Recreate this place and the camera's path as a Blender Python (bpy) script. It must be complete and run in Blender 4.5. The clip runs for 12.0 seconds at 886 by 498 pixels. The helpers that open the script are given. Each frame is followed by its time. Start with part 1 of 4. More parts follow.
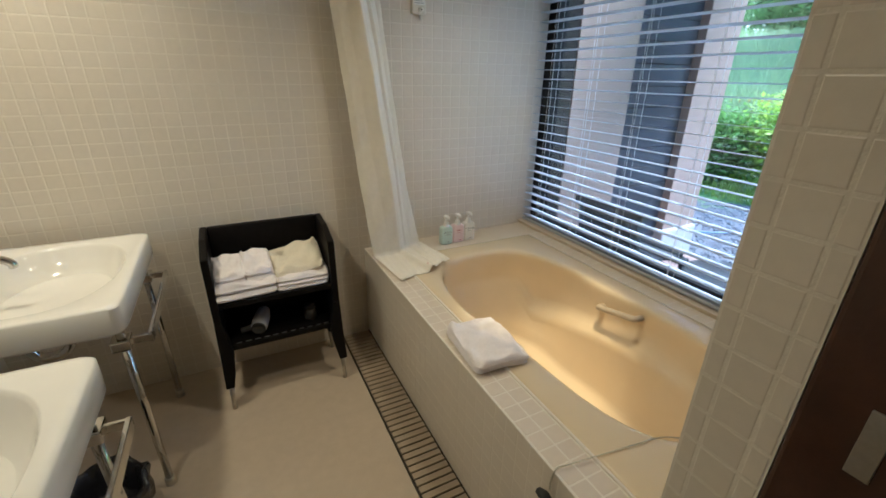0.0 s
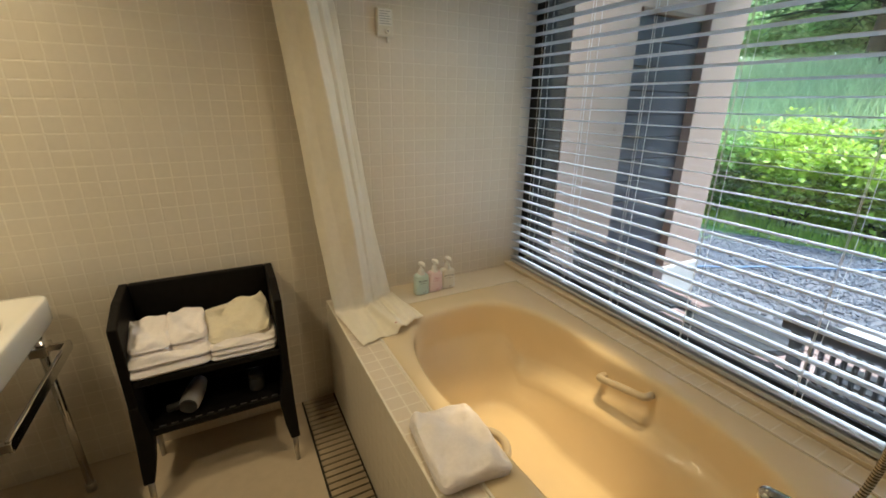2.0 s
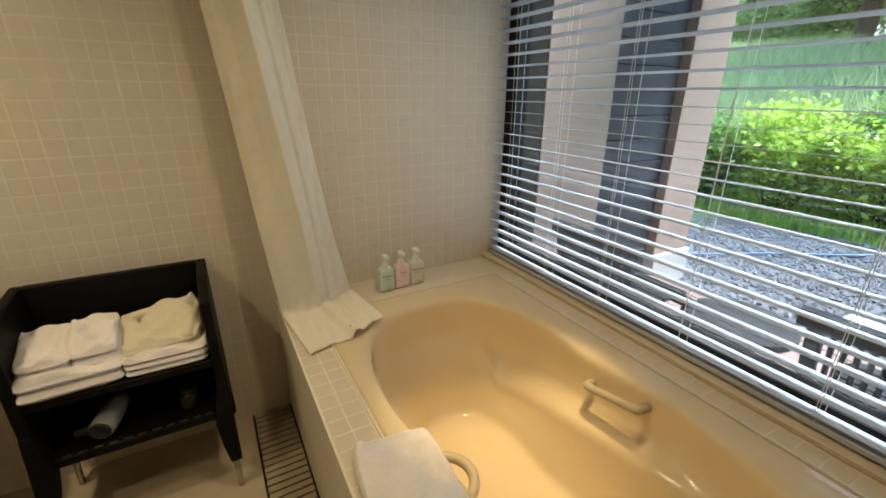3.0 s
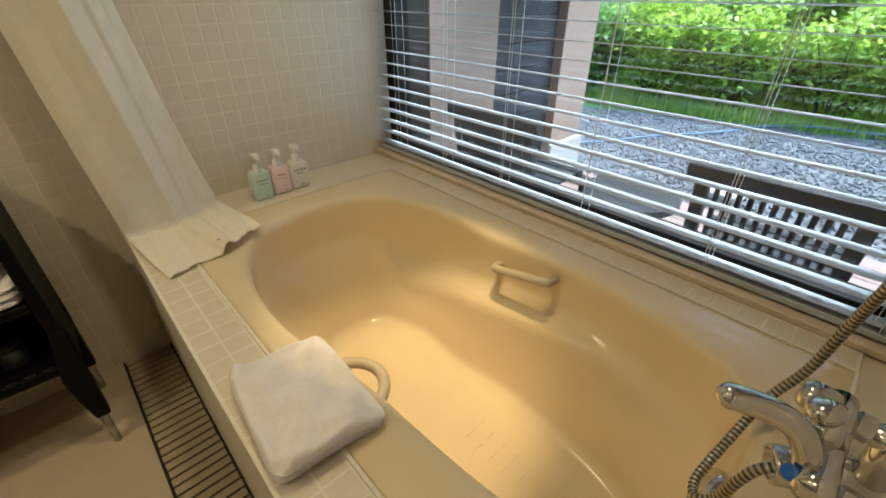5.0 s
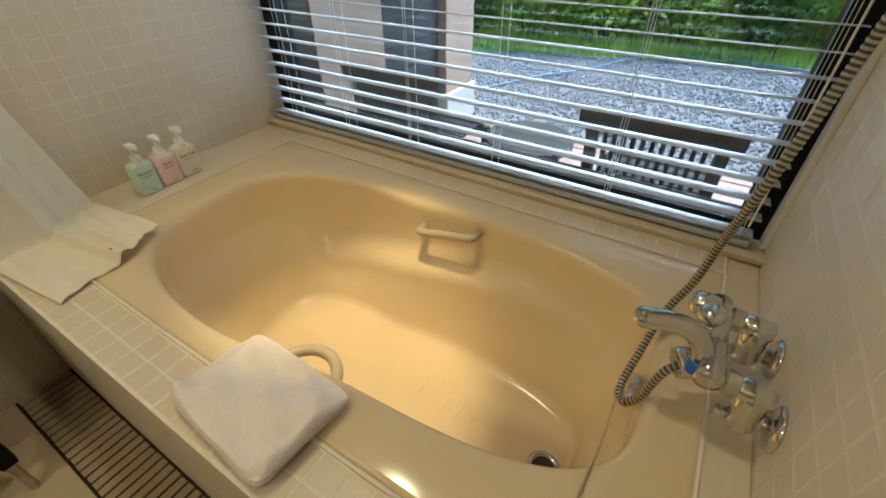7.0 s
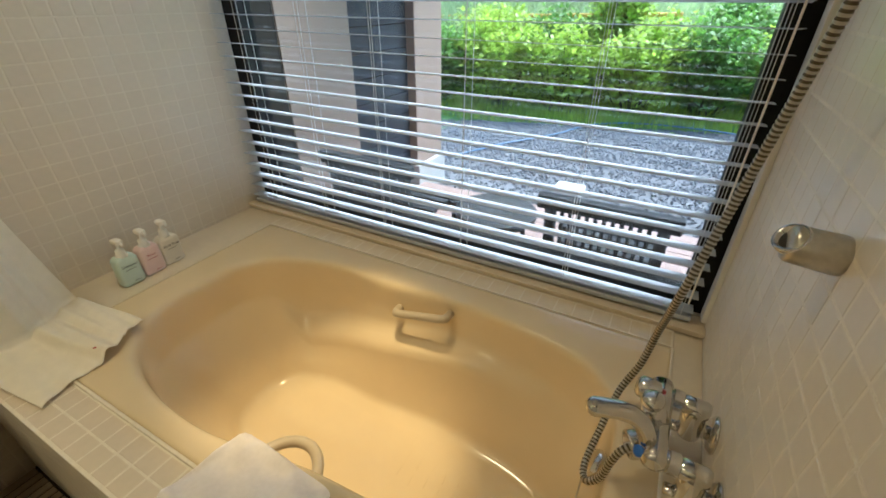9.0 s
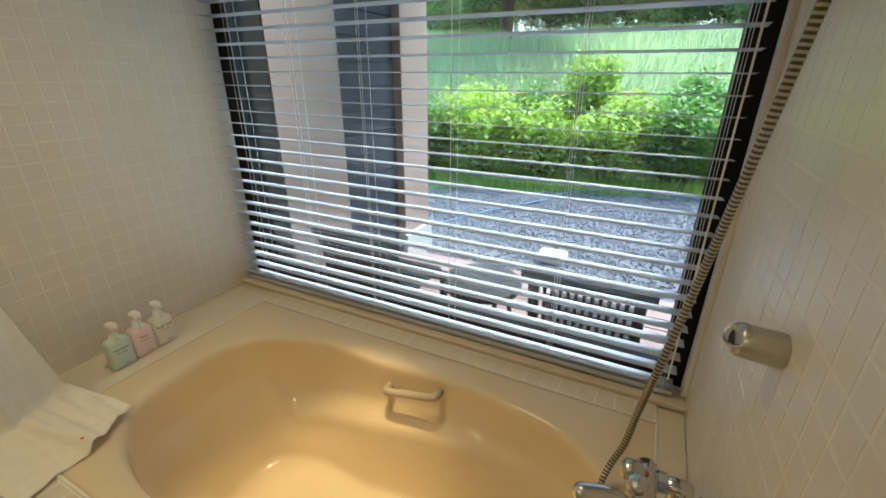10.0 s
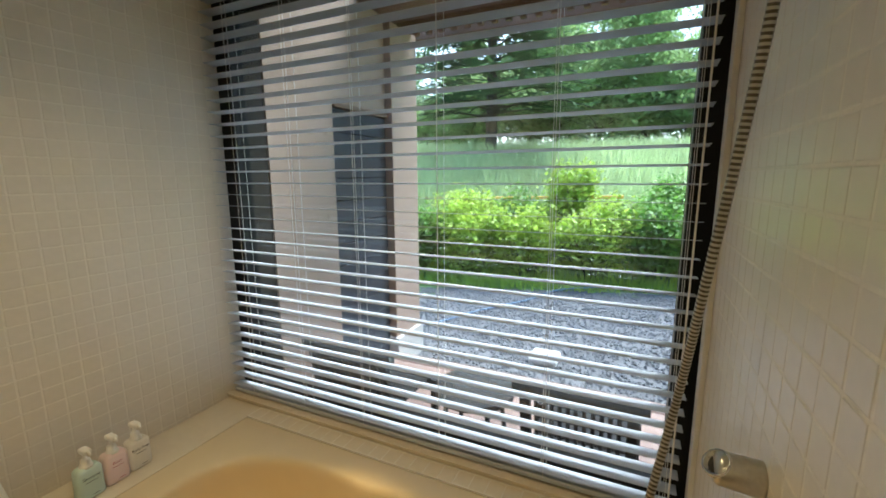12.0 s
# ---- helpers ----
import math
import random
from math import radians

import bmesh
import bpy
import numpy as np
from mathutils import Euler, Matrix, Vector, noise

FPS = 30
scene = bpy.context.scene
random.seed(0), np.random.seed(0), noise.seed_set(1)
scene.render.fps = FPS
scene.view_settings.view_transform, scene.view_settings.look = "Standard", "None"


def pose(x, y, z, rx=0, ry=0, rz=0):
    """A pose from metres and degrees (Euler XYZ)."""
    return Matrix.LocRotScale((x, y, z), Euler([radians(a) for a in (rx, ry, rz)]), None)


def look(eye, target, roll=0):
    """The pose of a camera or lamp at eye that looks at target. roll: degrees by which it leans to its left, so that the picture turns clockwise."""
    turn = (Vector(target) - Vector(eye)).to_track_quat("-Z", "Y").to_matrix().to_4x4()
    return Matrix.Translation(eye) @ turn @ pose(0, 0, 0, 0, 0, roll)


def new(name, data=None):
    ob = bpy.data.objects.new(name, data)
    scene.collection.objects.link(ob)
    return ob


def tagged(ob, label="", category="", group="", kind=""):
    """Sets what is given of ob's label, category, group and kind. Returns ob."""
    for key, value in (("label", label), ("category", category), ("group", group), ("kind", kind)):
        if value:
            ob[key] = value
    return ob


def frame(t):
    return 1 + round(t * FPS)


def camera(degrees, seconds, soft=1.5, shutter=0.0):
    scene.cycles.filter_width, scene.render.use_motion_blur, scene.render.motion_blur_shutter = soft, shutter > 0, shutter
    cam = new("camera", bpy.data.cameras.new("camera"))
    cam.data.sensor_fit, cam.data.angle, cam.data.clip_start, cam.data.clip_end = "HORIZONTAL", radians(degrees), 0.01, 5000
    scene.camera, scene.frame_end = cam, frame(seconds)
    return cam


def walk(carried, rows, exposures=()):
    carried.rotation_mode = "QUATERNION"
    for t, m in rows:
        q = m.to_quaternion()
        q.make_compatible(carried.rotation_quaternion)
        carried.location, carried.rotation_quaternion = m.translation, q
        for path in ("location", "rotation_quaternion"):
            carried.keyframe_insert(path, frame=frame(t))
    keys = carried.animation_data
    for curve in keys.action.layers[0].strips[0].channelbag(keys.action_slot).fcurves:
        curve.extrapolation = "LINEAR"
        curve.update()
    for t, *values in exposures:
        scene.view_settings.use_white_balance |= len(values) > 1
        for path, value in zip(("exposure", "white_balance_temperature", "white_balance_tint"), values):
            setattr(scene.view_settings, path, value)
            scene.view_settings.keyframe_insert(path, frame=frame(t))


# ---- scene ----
cam = camera(93.3, 12.0, soft=1.7)
PATH = [
    (0, (-0.015, 0.203, 1.395), (0.824, 1.849, 0.63), 0.9),
    (0.5, (0.043, 0.263, 1.412), (0.886, 1.916, 0.667), 1.0),
    (1, (0.11, 0.316, 1.42), (0.951, 1.986, 0.71), 1.0),
    (1.5, (0.157, 0.372, 1.415), (1.011, 2.047, 0.734), 0.9),
    (2, (0.217, 0.448, 1.407), (1.094, 2.119, 0.746), 0.8),
    (2.5, (0.284, 0.532, 1.364), (1.201, 2.184, 0.709), 0.8),
    (2.7, (0.354, 0.562, 1.348), (1.254, 2.218, 0.678), 0.3),
    (4.3, (0.472, 0.673, 1.199), (1.574, 2.078, 0.299), 0.7),
    (4.5, (0.488, 0.669, 1.182), (1.601, 2.04, 0.242), 0.3),
    (5, (0.509, 0.674, 1.169), (1.674, 1.916, 0.12), 0.2),
    (5.5, (0.504, 0.682, 1.168), (1.721, 1.79, 0.032), 0.0),
    (6, (0.487, 0.702, 1.172), (1.757, 1.682, -0.024), 0.1),
    (6.5, (0.483, 0.708, 1.182), (1.793, 1.6, -0.038), 0.2),
    (6.7, (0.484, 0.711, 1.192), (1.804, 1.57, -0.04), 0.1),
    (8.5, (0.479, 0.703, 1.302), (1.94, 1.506, 0.17), -0.05),
    (9, (0.468, 0.689, 1.342), (2, 1.508, 0.302), 0.17),
    (9.5, (0.449, 0.684, 1.384), (2.056, 1.504, 0.475), 0.4),
    (10, (0.436, 0.676, 1.43), (2.103, 1.498, 0.651), 0.24),
    (10.5, (0.426, 0.666, 1.456), (2.147, 1.507, 0.801), 0.12),
    (11, (0.42, 0.665, 1.471), (2.178, 1.502, 0.948), 0.08),
    (11.5, (0.412, 0.66, 1.495), (2.193, 1.495, 1.067), -0.11),
    (12, (0.409, 0.646, 1.501), (2.201, 1.489, 1.161), -0.3),
]
walk(cam, [(t, look(eye, target, roll)) for t, eye, target, roll in PATH], exposures=[(0, 2.56, 4700, 6), (1.0, 2.48, 5100, 4), (2.5, 2.41, 5750, 3), (5.5, 2.41, 5420, -1), (9, 2.37, 5380, 0), (12, 2.25, 5780, 0)])

# ---- world, lights ----
world = bpy.data.worlds.new("sky")
scene.world = world
world.use_nodes = True
wn = world.node_tree.nodes
sky = wn.new("ShaderNodeTexSky")
sky.sky_type, sky.sun_disc = "NISHITA", False
sky.sun_elevation, sky.sun_rotation = radians(52), radians(60)
sky.air_density, sky.dust_density, sky.ozone_density = 1.0, 1.4, 1.0
world.node_tree.links.new(sky.outputs[0], wn["Background"].inputs[0])
wn["Background"].inputs[1].default_value = 0.15


def lamp(name, kind, m, power, colour, **settings):
    data = bpy.data.lights.new(name, kind)
    data.energy, data.color = power, colour
    if kind == "SUN":
        data.angle = settings["angle"]
    if kind == "AREA":
        data.shape, data.size = "DISK", settings["size"]
        data.spread = settings.get("spread", radians(140))
    if kind == "SPOT":
        data.spot_size, data.spot_blend, data.shadow_soft_size = settings["cone"], settings["blend"], settings["size"]
    ob = new(name, data)
    ob.matrix_world = m
    return ob


lamp("sun", "SUN", look((30, -12, 45), (8, 2, 0)), 2.2, (1.0, 0.98, 0.96), angle=radians(30))
WARM = (1.0, 0.73, 0.39)
lamp("downlight_basin", "SPOT", look((-0.62, 1.85, 2.375), (-0.58, 1.88, 0)), 9.4, WARM, cone=radians(130), blend=0.9, size=0.10)
lamp("downlight_basin_near", "SPOT", look((-0.62, 0.95, 2.375), (-0.50, 1.05, 0)), 5.4, WARM, cone=radians(130), blend=0.9, size=0.035)
lamp("downlight_tub", "SPOT", look((1.32, 1.38, 2.375), (0.99, 1.37, 0)), 36, (1.0, 0.66, 0.29), cone=radians(25), blend=0.7, size=0.03)
# Added wide fill that brightens far wall, mat and curtain; no known fixture.
lamp("fill_spot_middle", "SPOT", look((0.95, 1.45, 2.375), (0.95, 1.50, 0)), 7.0, WARM, cone=radians(118), blend=1.0, size=0.06)

# ---- materials ----


def mat(name, colour, rough=0.5, metal=0.0, var=0.12, scale=12.0, bump=0.0, bump_scale=60.0, coat=0.0, per_object=0.0, sub=0.0, island=0.0):
    """A principled material with a coarse and a fine variation of colour and an optional fine relief."""
    m = bpy.data.materials.new(name)
    m.use_nodes = True
    n, l = m.node_tree.nodes, m.node_tree.links
    p = n["Principled BSDF"]
    p.inputs["Roughness"].default_value, p.inputs["Metallic"].default_value = rough, metal
    p.inputs["Coat Weight"].default_value = coat
    p.inputs["Coat Roughness"].default_value = 0.10
    if sub:
        p.inputs["Subsurface Weight"].default_value = sub
        p.inputs["Subsurface Radius"].default_value = (0.01, 0.01, 0.008)
    co = n.new("ShaderNodeTexCoord")
    big, fine = n.new("ShaderNodeTexNoise"), n.new("ShaderNodeTexNoise")
    big.inputs["Scale"].default_value, big.inputs["Detail"].default_value = scale * 0.15, 4
    fine.inputs["Scale"].default_value, fine.inputs["Detail"].default_value = scale * 2.5, 6
    for t in (big, fine):
        l.new(co.outputs["Object"], t.inputs["Vector"])
    add = n.new("ShaderNodeMath")
    add.operation = "ADD"
    l.new(big.outputs["Fac"], add.inputs[0])
    l.new(fine.outputs["Fac"], add.inputs[1])
    last = add
    if per_object or island:
        src = n.new("ShaderNodeNewGeometry" if island else "ShaderNodeObjectInfo")
        mul = n.new("ShaderNodeMath")
        mul.operation, mul.inputs[1].default_value = "MULTIPLY", (island or per_object)
        l.new(src.outputs["Random Per Island" if island else "Random"], mul.inputs[0])
        add2 = n.new("ShaderNodeMath")
        add2.operation = "ADD"
        l.new(add.outputs[0], add2.inputs[0])
        l.new(mul.outputs[0], add2.inputs[1])
        last = add2
    rng = n.new("ShaderNodeMapRange")
    rng.inputs["From Min"].default_value, rng.inputs["From Max"].default_value = 0.6, 1.4 + (island or per_object)
    rng.inputs["To Min"].default_value, rng.inputs["To Max"].default_value = 1 - var, 1 + var
    l.new(last.outputs[0], rng.inputs["Value"])
    mix = n.new("ShaderNodeMix")
    mix.data_type, mix.blend_type = "RGBA", "MULTIPLY"
    mix.inputs["Factor"].default_value = 1
    mix.inputs["A"].default_value = (*colour, 1)
    l.new(rng.outputs[0], mix.inputs["B"])
    l.new(mix.outputs["Result"], p.inputs["Base Color"])
    if bump:
        bn, bt = n.new("ShaderNodeBump"), n.new("ShaderNodeTexNoise")
        bt.inputs["Scale"].default_value, bt.inputs["Detail"].default_value = bump_scale, 5
        bn.inputs["Strength"].default_value, bn.inputs["Distance"].default_value = bump, 0.004
        l.new(co.outputs["Object"], bt.inputs["Vector"])
        l.new(bt.outputs["Fac"], bn.inputs["Height"])
        l.new(bn.outputs[0], p.inputs["Normal"])
    return m


def leafmat(name, colour, island=0.8, var=0.5):
    m = mat(name, colour, 0.45, var=var, scale=3, island=island)
    n, l = m.node_tree.nodes, m.node_tree.links
    p, out = n["Principled BSDF"], n["Material Output"]
    tr, ms = n.new("ShaderNodeBsdfTranslucent"), n.new("ShaderNodeMixShader")
    ms.inputs[0].default_value = 0.45
    l.new(p.inputs["Base Color"].links[0].from_socket, tr.inputs["Color"])
    l.new(p.outputs[0], ms.inputs[1])
    l.new(tr.outputs[0], ms.inputs[2])
    l.new(ms.outputs[0], out.inputs["Surface"])
    return m


M_TILE = mat("glazed_tile", (0.70, 0.632, 0.53), 0.29, var=0.05, scale=20, bump=0.12, bump_scale=30, per_object=0.25)
M_TILES = mat("glazed_tile_field", (0.70, 0.632, 0.53), 0.29, var=0.05, scale=20, bump=0.12, bump_scale=30, island=0.25)
M_GROUT = mat("grout", (0.765, 0.703, 0.60), 0.8, var=0.10, scale=25, bump=0.3, bump_scale=200)
M_DECKTILE = mat("rim_tile", (0.65, 0.565, 0.46), 0.35, var=0.06, scale=20, bump=0.1, bump_scale=40, per_object=0.3)
M_TUB = mat("bath_enamel", (0.69, 0.565, 0.37), 0.13, var=0.03, scale=4)
M_TUB.node_tree.nodes["Principled BSDF"].inputs["Specular IOR Level"].default_value = 0.35
M_CREAM = mat("cream_plastic", (0.44, 0.375, 0.28), 0.3, var=0.05, scale=15)
M_FLOOR = mat("floor_vinyl", (0.49, 0.405, 0.30), 0.38, var=0.08, scale=9, bump=0.1, bump_scale=140)
M_PLASTER = mat("plaster", (0.72, 0.68, 0.60), 0.8, var=0.05, scale=6, bump=0.2, bump_scale=90)
M_CHROME = mat("chrome", (0.64, 0.63, 0.61), 0.09, 1.0, var=0.05, scale=30)
M_STEEL = mat("brushed_steel", (0.55, 0.52, 0.46), 0.33, 1.0, var=0.12, scale=60)
M_HOSE = mat("dulled_hose_steel", (0.50, 0.47, 0.40), 0.28, 1.0, var=0.12, scale=60)
M_HOSEGAP = mat("hose_groove", (0.11, 0.095, 0.07), 0.5, 0.6, var=0.2, scale=60)
# Near-black that stands in for shade in the channel and in openings.
M_SHADEBLACK = mat("shade_black", (0.015, 0.011, 0.008), 0.6, var=0.3, scale=20)
M_GRATE = mat("grate_bar", (0.36, 0.285, 0.195), 0.45, var=0.14, scale=40, bump=0.2, bump_scale=120, per_object=0.3)
M_BLACK = mat("black_wood", (0.006, 0.005, 0.005), 0.55, var=0.4, scale=18, bump=0.35, bump_scale=160)
M_BLACK.node_tree.nodes["Principled BSDF"].inputs["Specular IOR Level"].default_value = 0.15
M_TOWEL = mat("white_terry", (0.94, 0.875, 0.865), 0.95, var=0.06, scale=40, bump=0.9, bump_scale=420)
M_TOWELY = mat("cream_cotton", (0.80, 0.73, 0.58), 0.95, var=0.07, scale=40, bump=0.7, bump_scale=380)
M_CURTAIN = mat("cream_nylon", (0.93, 0.88, 0.77), 0.6, var=0.05, scale=14, bump=0.3, bump_scale=60)
cn, cl = M_CURTAIN.node_tree.nodes, M_CURTAIN.node_tree.links
ctr, cms = cn.new("ShaderNodeBsdfTranslucent"), cn.new("ShaderNodeMixShader")
cms.inputs[0].default_value = 0.28
cl.new(cn["Principled BSDF"].inputs["Base Color"].links[0].from_socket, ctr.inputs["Color"])
cl.new(cn["Principled BSDF"].outputs[0], cms.inputs[1])
cl.new(ctr.outputs[0], cms.inputs[2])
cl.new(cms.outputs[0], cn["Material Output"].inputs["Surface"])
M_BASIN = mat("white_ceramic", (0.86, 0.83, 0.77), 0.1, var=0.02, scale=6, coat=0.3)
M_ALU = mat("black_aluminium", (0.006, 0.006, 0.006), 0.5, var=0.3, scale=25)
# White slats; the blue-grey of the skylight is put into their colour.
M_SLAT = mat("slat_sky_tint", (0.43, 0.455, 0.495), 0.6, var=0.05, scale=14, per_object=0.2)
M_CORD = mat("white_cord", (0.75, 0.73, 0.68), 0.8, var=0.1, scale=80)
M_SILL = mat("painted_sill", (0.66, 0.56, 0.42), 0.35, var=0.06, scale=14)
M_DOOR = mat("dark_brown_wood", (0.055, 0.022, 0.010), 0.35, var=0.4, scale=10, bump=0.2, bump_scale=80)
M_DRYER = mat("grey_plastic", (0.45, 0.43, 0.42), 0.35, var=0.05, scale=20)
M_DRYDARK = mat("dark_plastic", (0.04, 0.04, 0.04), 0.5, var=0.1, scale=20)
M_BOTTLE = {"green": mat("pale_green_plastic", (0.56, 0.68, 0.62), 0.32, var=0.03, scale=20, sub=0.1),
            "pink": mat("pale_pink_plastic", (0.80, 0.62, 0.60), 0.32, var=0.03, scale=20, sub=0.1),
            "white": mat("off_white_plastic", (0.76, 0.72, 0.63), 0.32, var=0.03, scale=20, sub=0.1)}
M_PUMP = mat("white_pump_plastic", (0.82, 0.79, 0.72), 0.35, var=0.03, scale=20)
M_INK = {"green": mat("teal_ink", (0.06, 0.10, 0.10), 0.6, var=0.1), "pink": mat("red_ink", (0.40, 0.05, 0.06), 0.6, var=0.1),
         "white": mat("brown_ink", (0.10, 0.07, 0.05), 0.6, var=0.1)}
M_BLUE = mat("blue_plastic", (0.02, 0.12, 0.50), 0.3, var=0.1)
M_RED = mat("red_plastic", (0.50, 0.04, 0.03), 0.3, var=0.1)
M_RUBBER = mat("black_rubber", (0.02, 0.02, 0.02), 0.6, var=0.2)
M_BAG = mat("black_bag", (0.02, 0.02, 0.025), 0.22, var=0.3, scale=20, bump=0.6, bump_scale=30)
M_SIGN = mat("aged_white_plastic", (0.72, 0.68, 0.58), 0.4, var=0.08, scale=30)
M_PAPER = mat("printed_paper", (0.82, 0.80, 0.75), 0.7, var=0.04, scale=30)
# outside
M_PINK = mat("pale_pine_board", (0.41, 0.30, 0.235), 0.6, var=0.10, scale=8, bump=0.3, bump_scale=50, per_object=0.3)
M_SIDING = mat("grey_blue_board", (0.055, 0.060, 0.072), 0.6, var=0.25, scale=9, bump=0.3, bump_scale=60, per_object=0.5)
M_LEDGE = mat("cream_ledge", (0.68, 0.595, 0.46), 0.3, var=0.05, scale=14)
M_DARKPANEL = mat("dark_grey_panel", (0.034, 0.030, 0.026), 0.6, var=0.2, scale=9)
M_BROWN = mat("brown_timber", (0.17, 0.095, 0.052), 0.6, var=0.3, scale=9, bump=0.3, bump_scale=50)
M_STONE = mat("pale_concrete", (0.58, 0.55, 0.50), 0.8, var=0.12, scale=12, bump=0.4, bump_scale=80)
M_PLANK = mat("reddish_deck_board", (0.30, 0.205, 0.17), 0.6, var=0.16, scale=10, bump=0.3, bump_scale=70, per_object=0.4)
M_CHAIRBLK = mat("black_outdoor_resin", (0.012, 0.012, 0.013), 0.55, var=0.2, scale=20)
M_CHAIRGRY = mat("dark_grey_resin", (0.030, 0.033, 0.033), 0.55, var=0.2, scale=20)
M_TABLE = mat("table_glass_top", (0.035, 0.042, 0.05), 0.3, var=0.1, scale=6)
M_GRAVEL = mat("gravel_stone", (0.18, 0.188, 0.20), 0.75, var=0.26, scale=5, island=1.4)
M_SOIL = mat("gravel_bed", (0.145, 0.148, 0.155), 0.9, var=0.35, scale=30, bump=1.0, bump_scale=60)
M_GROUND = mat("grassy_ground", (0.17, 0.28, 0.08), 0.9, var=0.45, scale=5, bump=0.6, bump_scale=20)
M_LEAF = leafmat("bush_leaf", (0.46, 0.62, 0.09), 0.9, 0.6)
M_LEAFD = leafmat("dark_bush_leaf", (0.20, 0.38, 0.07), 0.9, 0.6)
M_GRASS = leafmat("tall_grass", (0.56, 0.68, 0.36), 0.9, 0.6)
M_NEEDLE = leafmat("conifer_needles", (0.095, 0.17, 0.07), 0.8, 0.5)
M_FAR = leafmat("far_leaf", (0.38, 0.52, 0.22), 0.8, 0.4)
M_BARK = mat("dark_bark", (0.045, 0.035, 0.028), 0.9, var=0.4, scale=14, bump=0.8, bump_scale=25)
M_BLUEHOSE = mat("blue_hose", (0.14, 0.24, 0.38), 0.4, var=0.1)
M_YELLOW = mat("yellow_rail", (0.75, 0.45, 0.08), 0.5, var=0.1)
M_WHITE = mat("white_lid", (0.66, 0.66, 0.64), 0.4, var=0.05)

for m, level in ((M_DARKPANEL, 0.08), (M_SIDING, 0.15), (M_PINK, 0.2), (M_ALU, 0.2), (M_SLAT, 0.2), (M_TABLE, 0.2)):
    m.node_tree.nodes["Principled BSDF"].inputs["Specular IOR Level"].default_value = level

M_GLASS = bpy.data.materials.new("window_glass")
M_GLASS.use_nodes = True
gp = M_GLASS.node_tree.nodes["Principled BSDF"]
gp.inputs["Transmission Weight"].default_value, gp.inputs["Roughness"].default_value, gp.inputs["IOR"].default_value = 1.0, 0.0, 1.45

# ---- building helpers ----
BASE = {}


def part(name, bm, material, parent=None, label="", smooth=False):
    """Links a bmesh in world coordinates as one mesh under a thing or a part."""
    me = bpy.data.meshes.new(name)
    if parent is not None:
        bmesh.ops.translate(bm, verts=bm.verts, vec=-BASE[parent])
    if smooth:
        for f in bm.faces:
            f.smooth = True
    bm.to_mesh(me)
    bm.free()
    me.materials.append(material)
    ob = new(name, me)
    BASE[ob] = BASE[parent] if parent is not None else Vector((0, 0, 0))
    if parent is not None:
        ob.parent = parent
    if label:
        ob["label"] = label
    return ob


def raw(name, verts, faces, material, parent=None, smooth=False, label=""):
    me = bpy.data.meshes.new(name)
    off = BASE[parent] if parent is not None else Vector((0, 0, 0))
    me.from_pydata([(v[0] - off.x, v[1] - off.y, v[2] - off.z) for v in verts], [], faces)
    me.materials.append(material)
    if smooth:
        me.polygons.foreach_set("use_smooth", [True] * len(me.polygons))
    ob = new(name, me)
    BASE[ob] = off
    if parent is not None:
        ob.parent = parent
    if label:
        ob["label"] = label
    return ob


def thing(name, at, label, category, group="", kind=""):
    ob = new(name)
    ob.location = at
    ob.empty_display_size = 0.05
    BASE[ob] = Vector(at)
    return tagged(ob, label, category, group, kind)


def box(x0, y0, z0, x1, y1, z1, bevel=0.0, seg=2, bm=None):
    b = bmesh.new()
    bmesh.ops.create_cube(b, size=1, matrix=Matrix.LocRotScale(((x0 + x1) / 2, (y0 + y1) / 2, (z0 + z1) / 2), None, (x1 - x0, y1 - y0, z1 - z0)))
    if bevel:
        bmesh.ops.bevel(b, geom=b.edges[:], offset=bevel, segments=seg, affect="EDGES", profile=0.5)
    return join(bm, b)


def join(bm, b):
    if bm is None:
        return b
    me = bpy.data.meshes.new("tmp")
    b.to_mesh(me)
    b.free()
    bm.from_mesh(me)
    bpy.data.meshes.remove(me)
    return bm


def spline(pts, n):
    """Catmull-Rom through the points."""
    P = [Vector(p) for p in pts]
    P = [P[0] * 2 - P[1]] + P + [P[-1] * 2 - P[-2]]
    out = []
    for i in range(1, len(P) - 2):
        for k in range(n):
            t = k / n
            a, b, c, d = P[i - 1], P[i], P[i + 1], P[i + 2]
            out.append(0.5 * ((2 * b) + (c - a) * t + (2 * a - 5 * b + 4 * c - d) * t * t + (3 * b - a - 3 * c + d) * t ** 3))
    return out + [P[-2]]


def tube(pts, r, seg=12, bm=None, smooth_n=0, taper=None):
    P = spline(pts, smooth_n) if smooth_n else [Vector(p) for p in pts]
    b = bm if bm is not None else bmesh.new()
    prev, rings = None, []
    up = Vector((0, 0, 1))
    for i, p in enumerate(P):
        d = (P[min(i + 1, len(P) - 1)] - P[max(i - 1, 0)]).normalized()
        if prev is None:
            side = d.cross(up)
            side = d.cross(Vector((1, 0, 0))) if side.length < 0.05 else side
        else:
            side = prev - d * prev.dot(d)
        side.normalize()
        prev = side
        other = d.cross(side)
        rr = r if taper is None else taper(i / max(1, len(P) - 1)) * r
        rings.append([b.verts.new(p + (side * math.cos(a) + other * math.sin(a)) * rr) for a in (2 * math.pi * k / seg for k in range(seg))])
    for i in range(len(rings) - 1):
        for k in range(seg):
            b.faces.new((rings[i][k], rings[i][(k + 1) % seg], rings[i + 1][(k + 1) % seg], rings[i + 1][k]))
    b.faces.new(rings[0][::-1])
    b.faces.new(rings[-1])
    return b


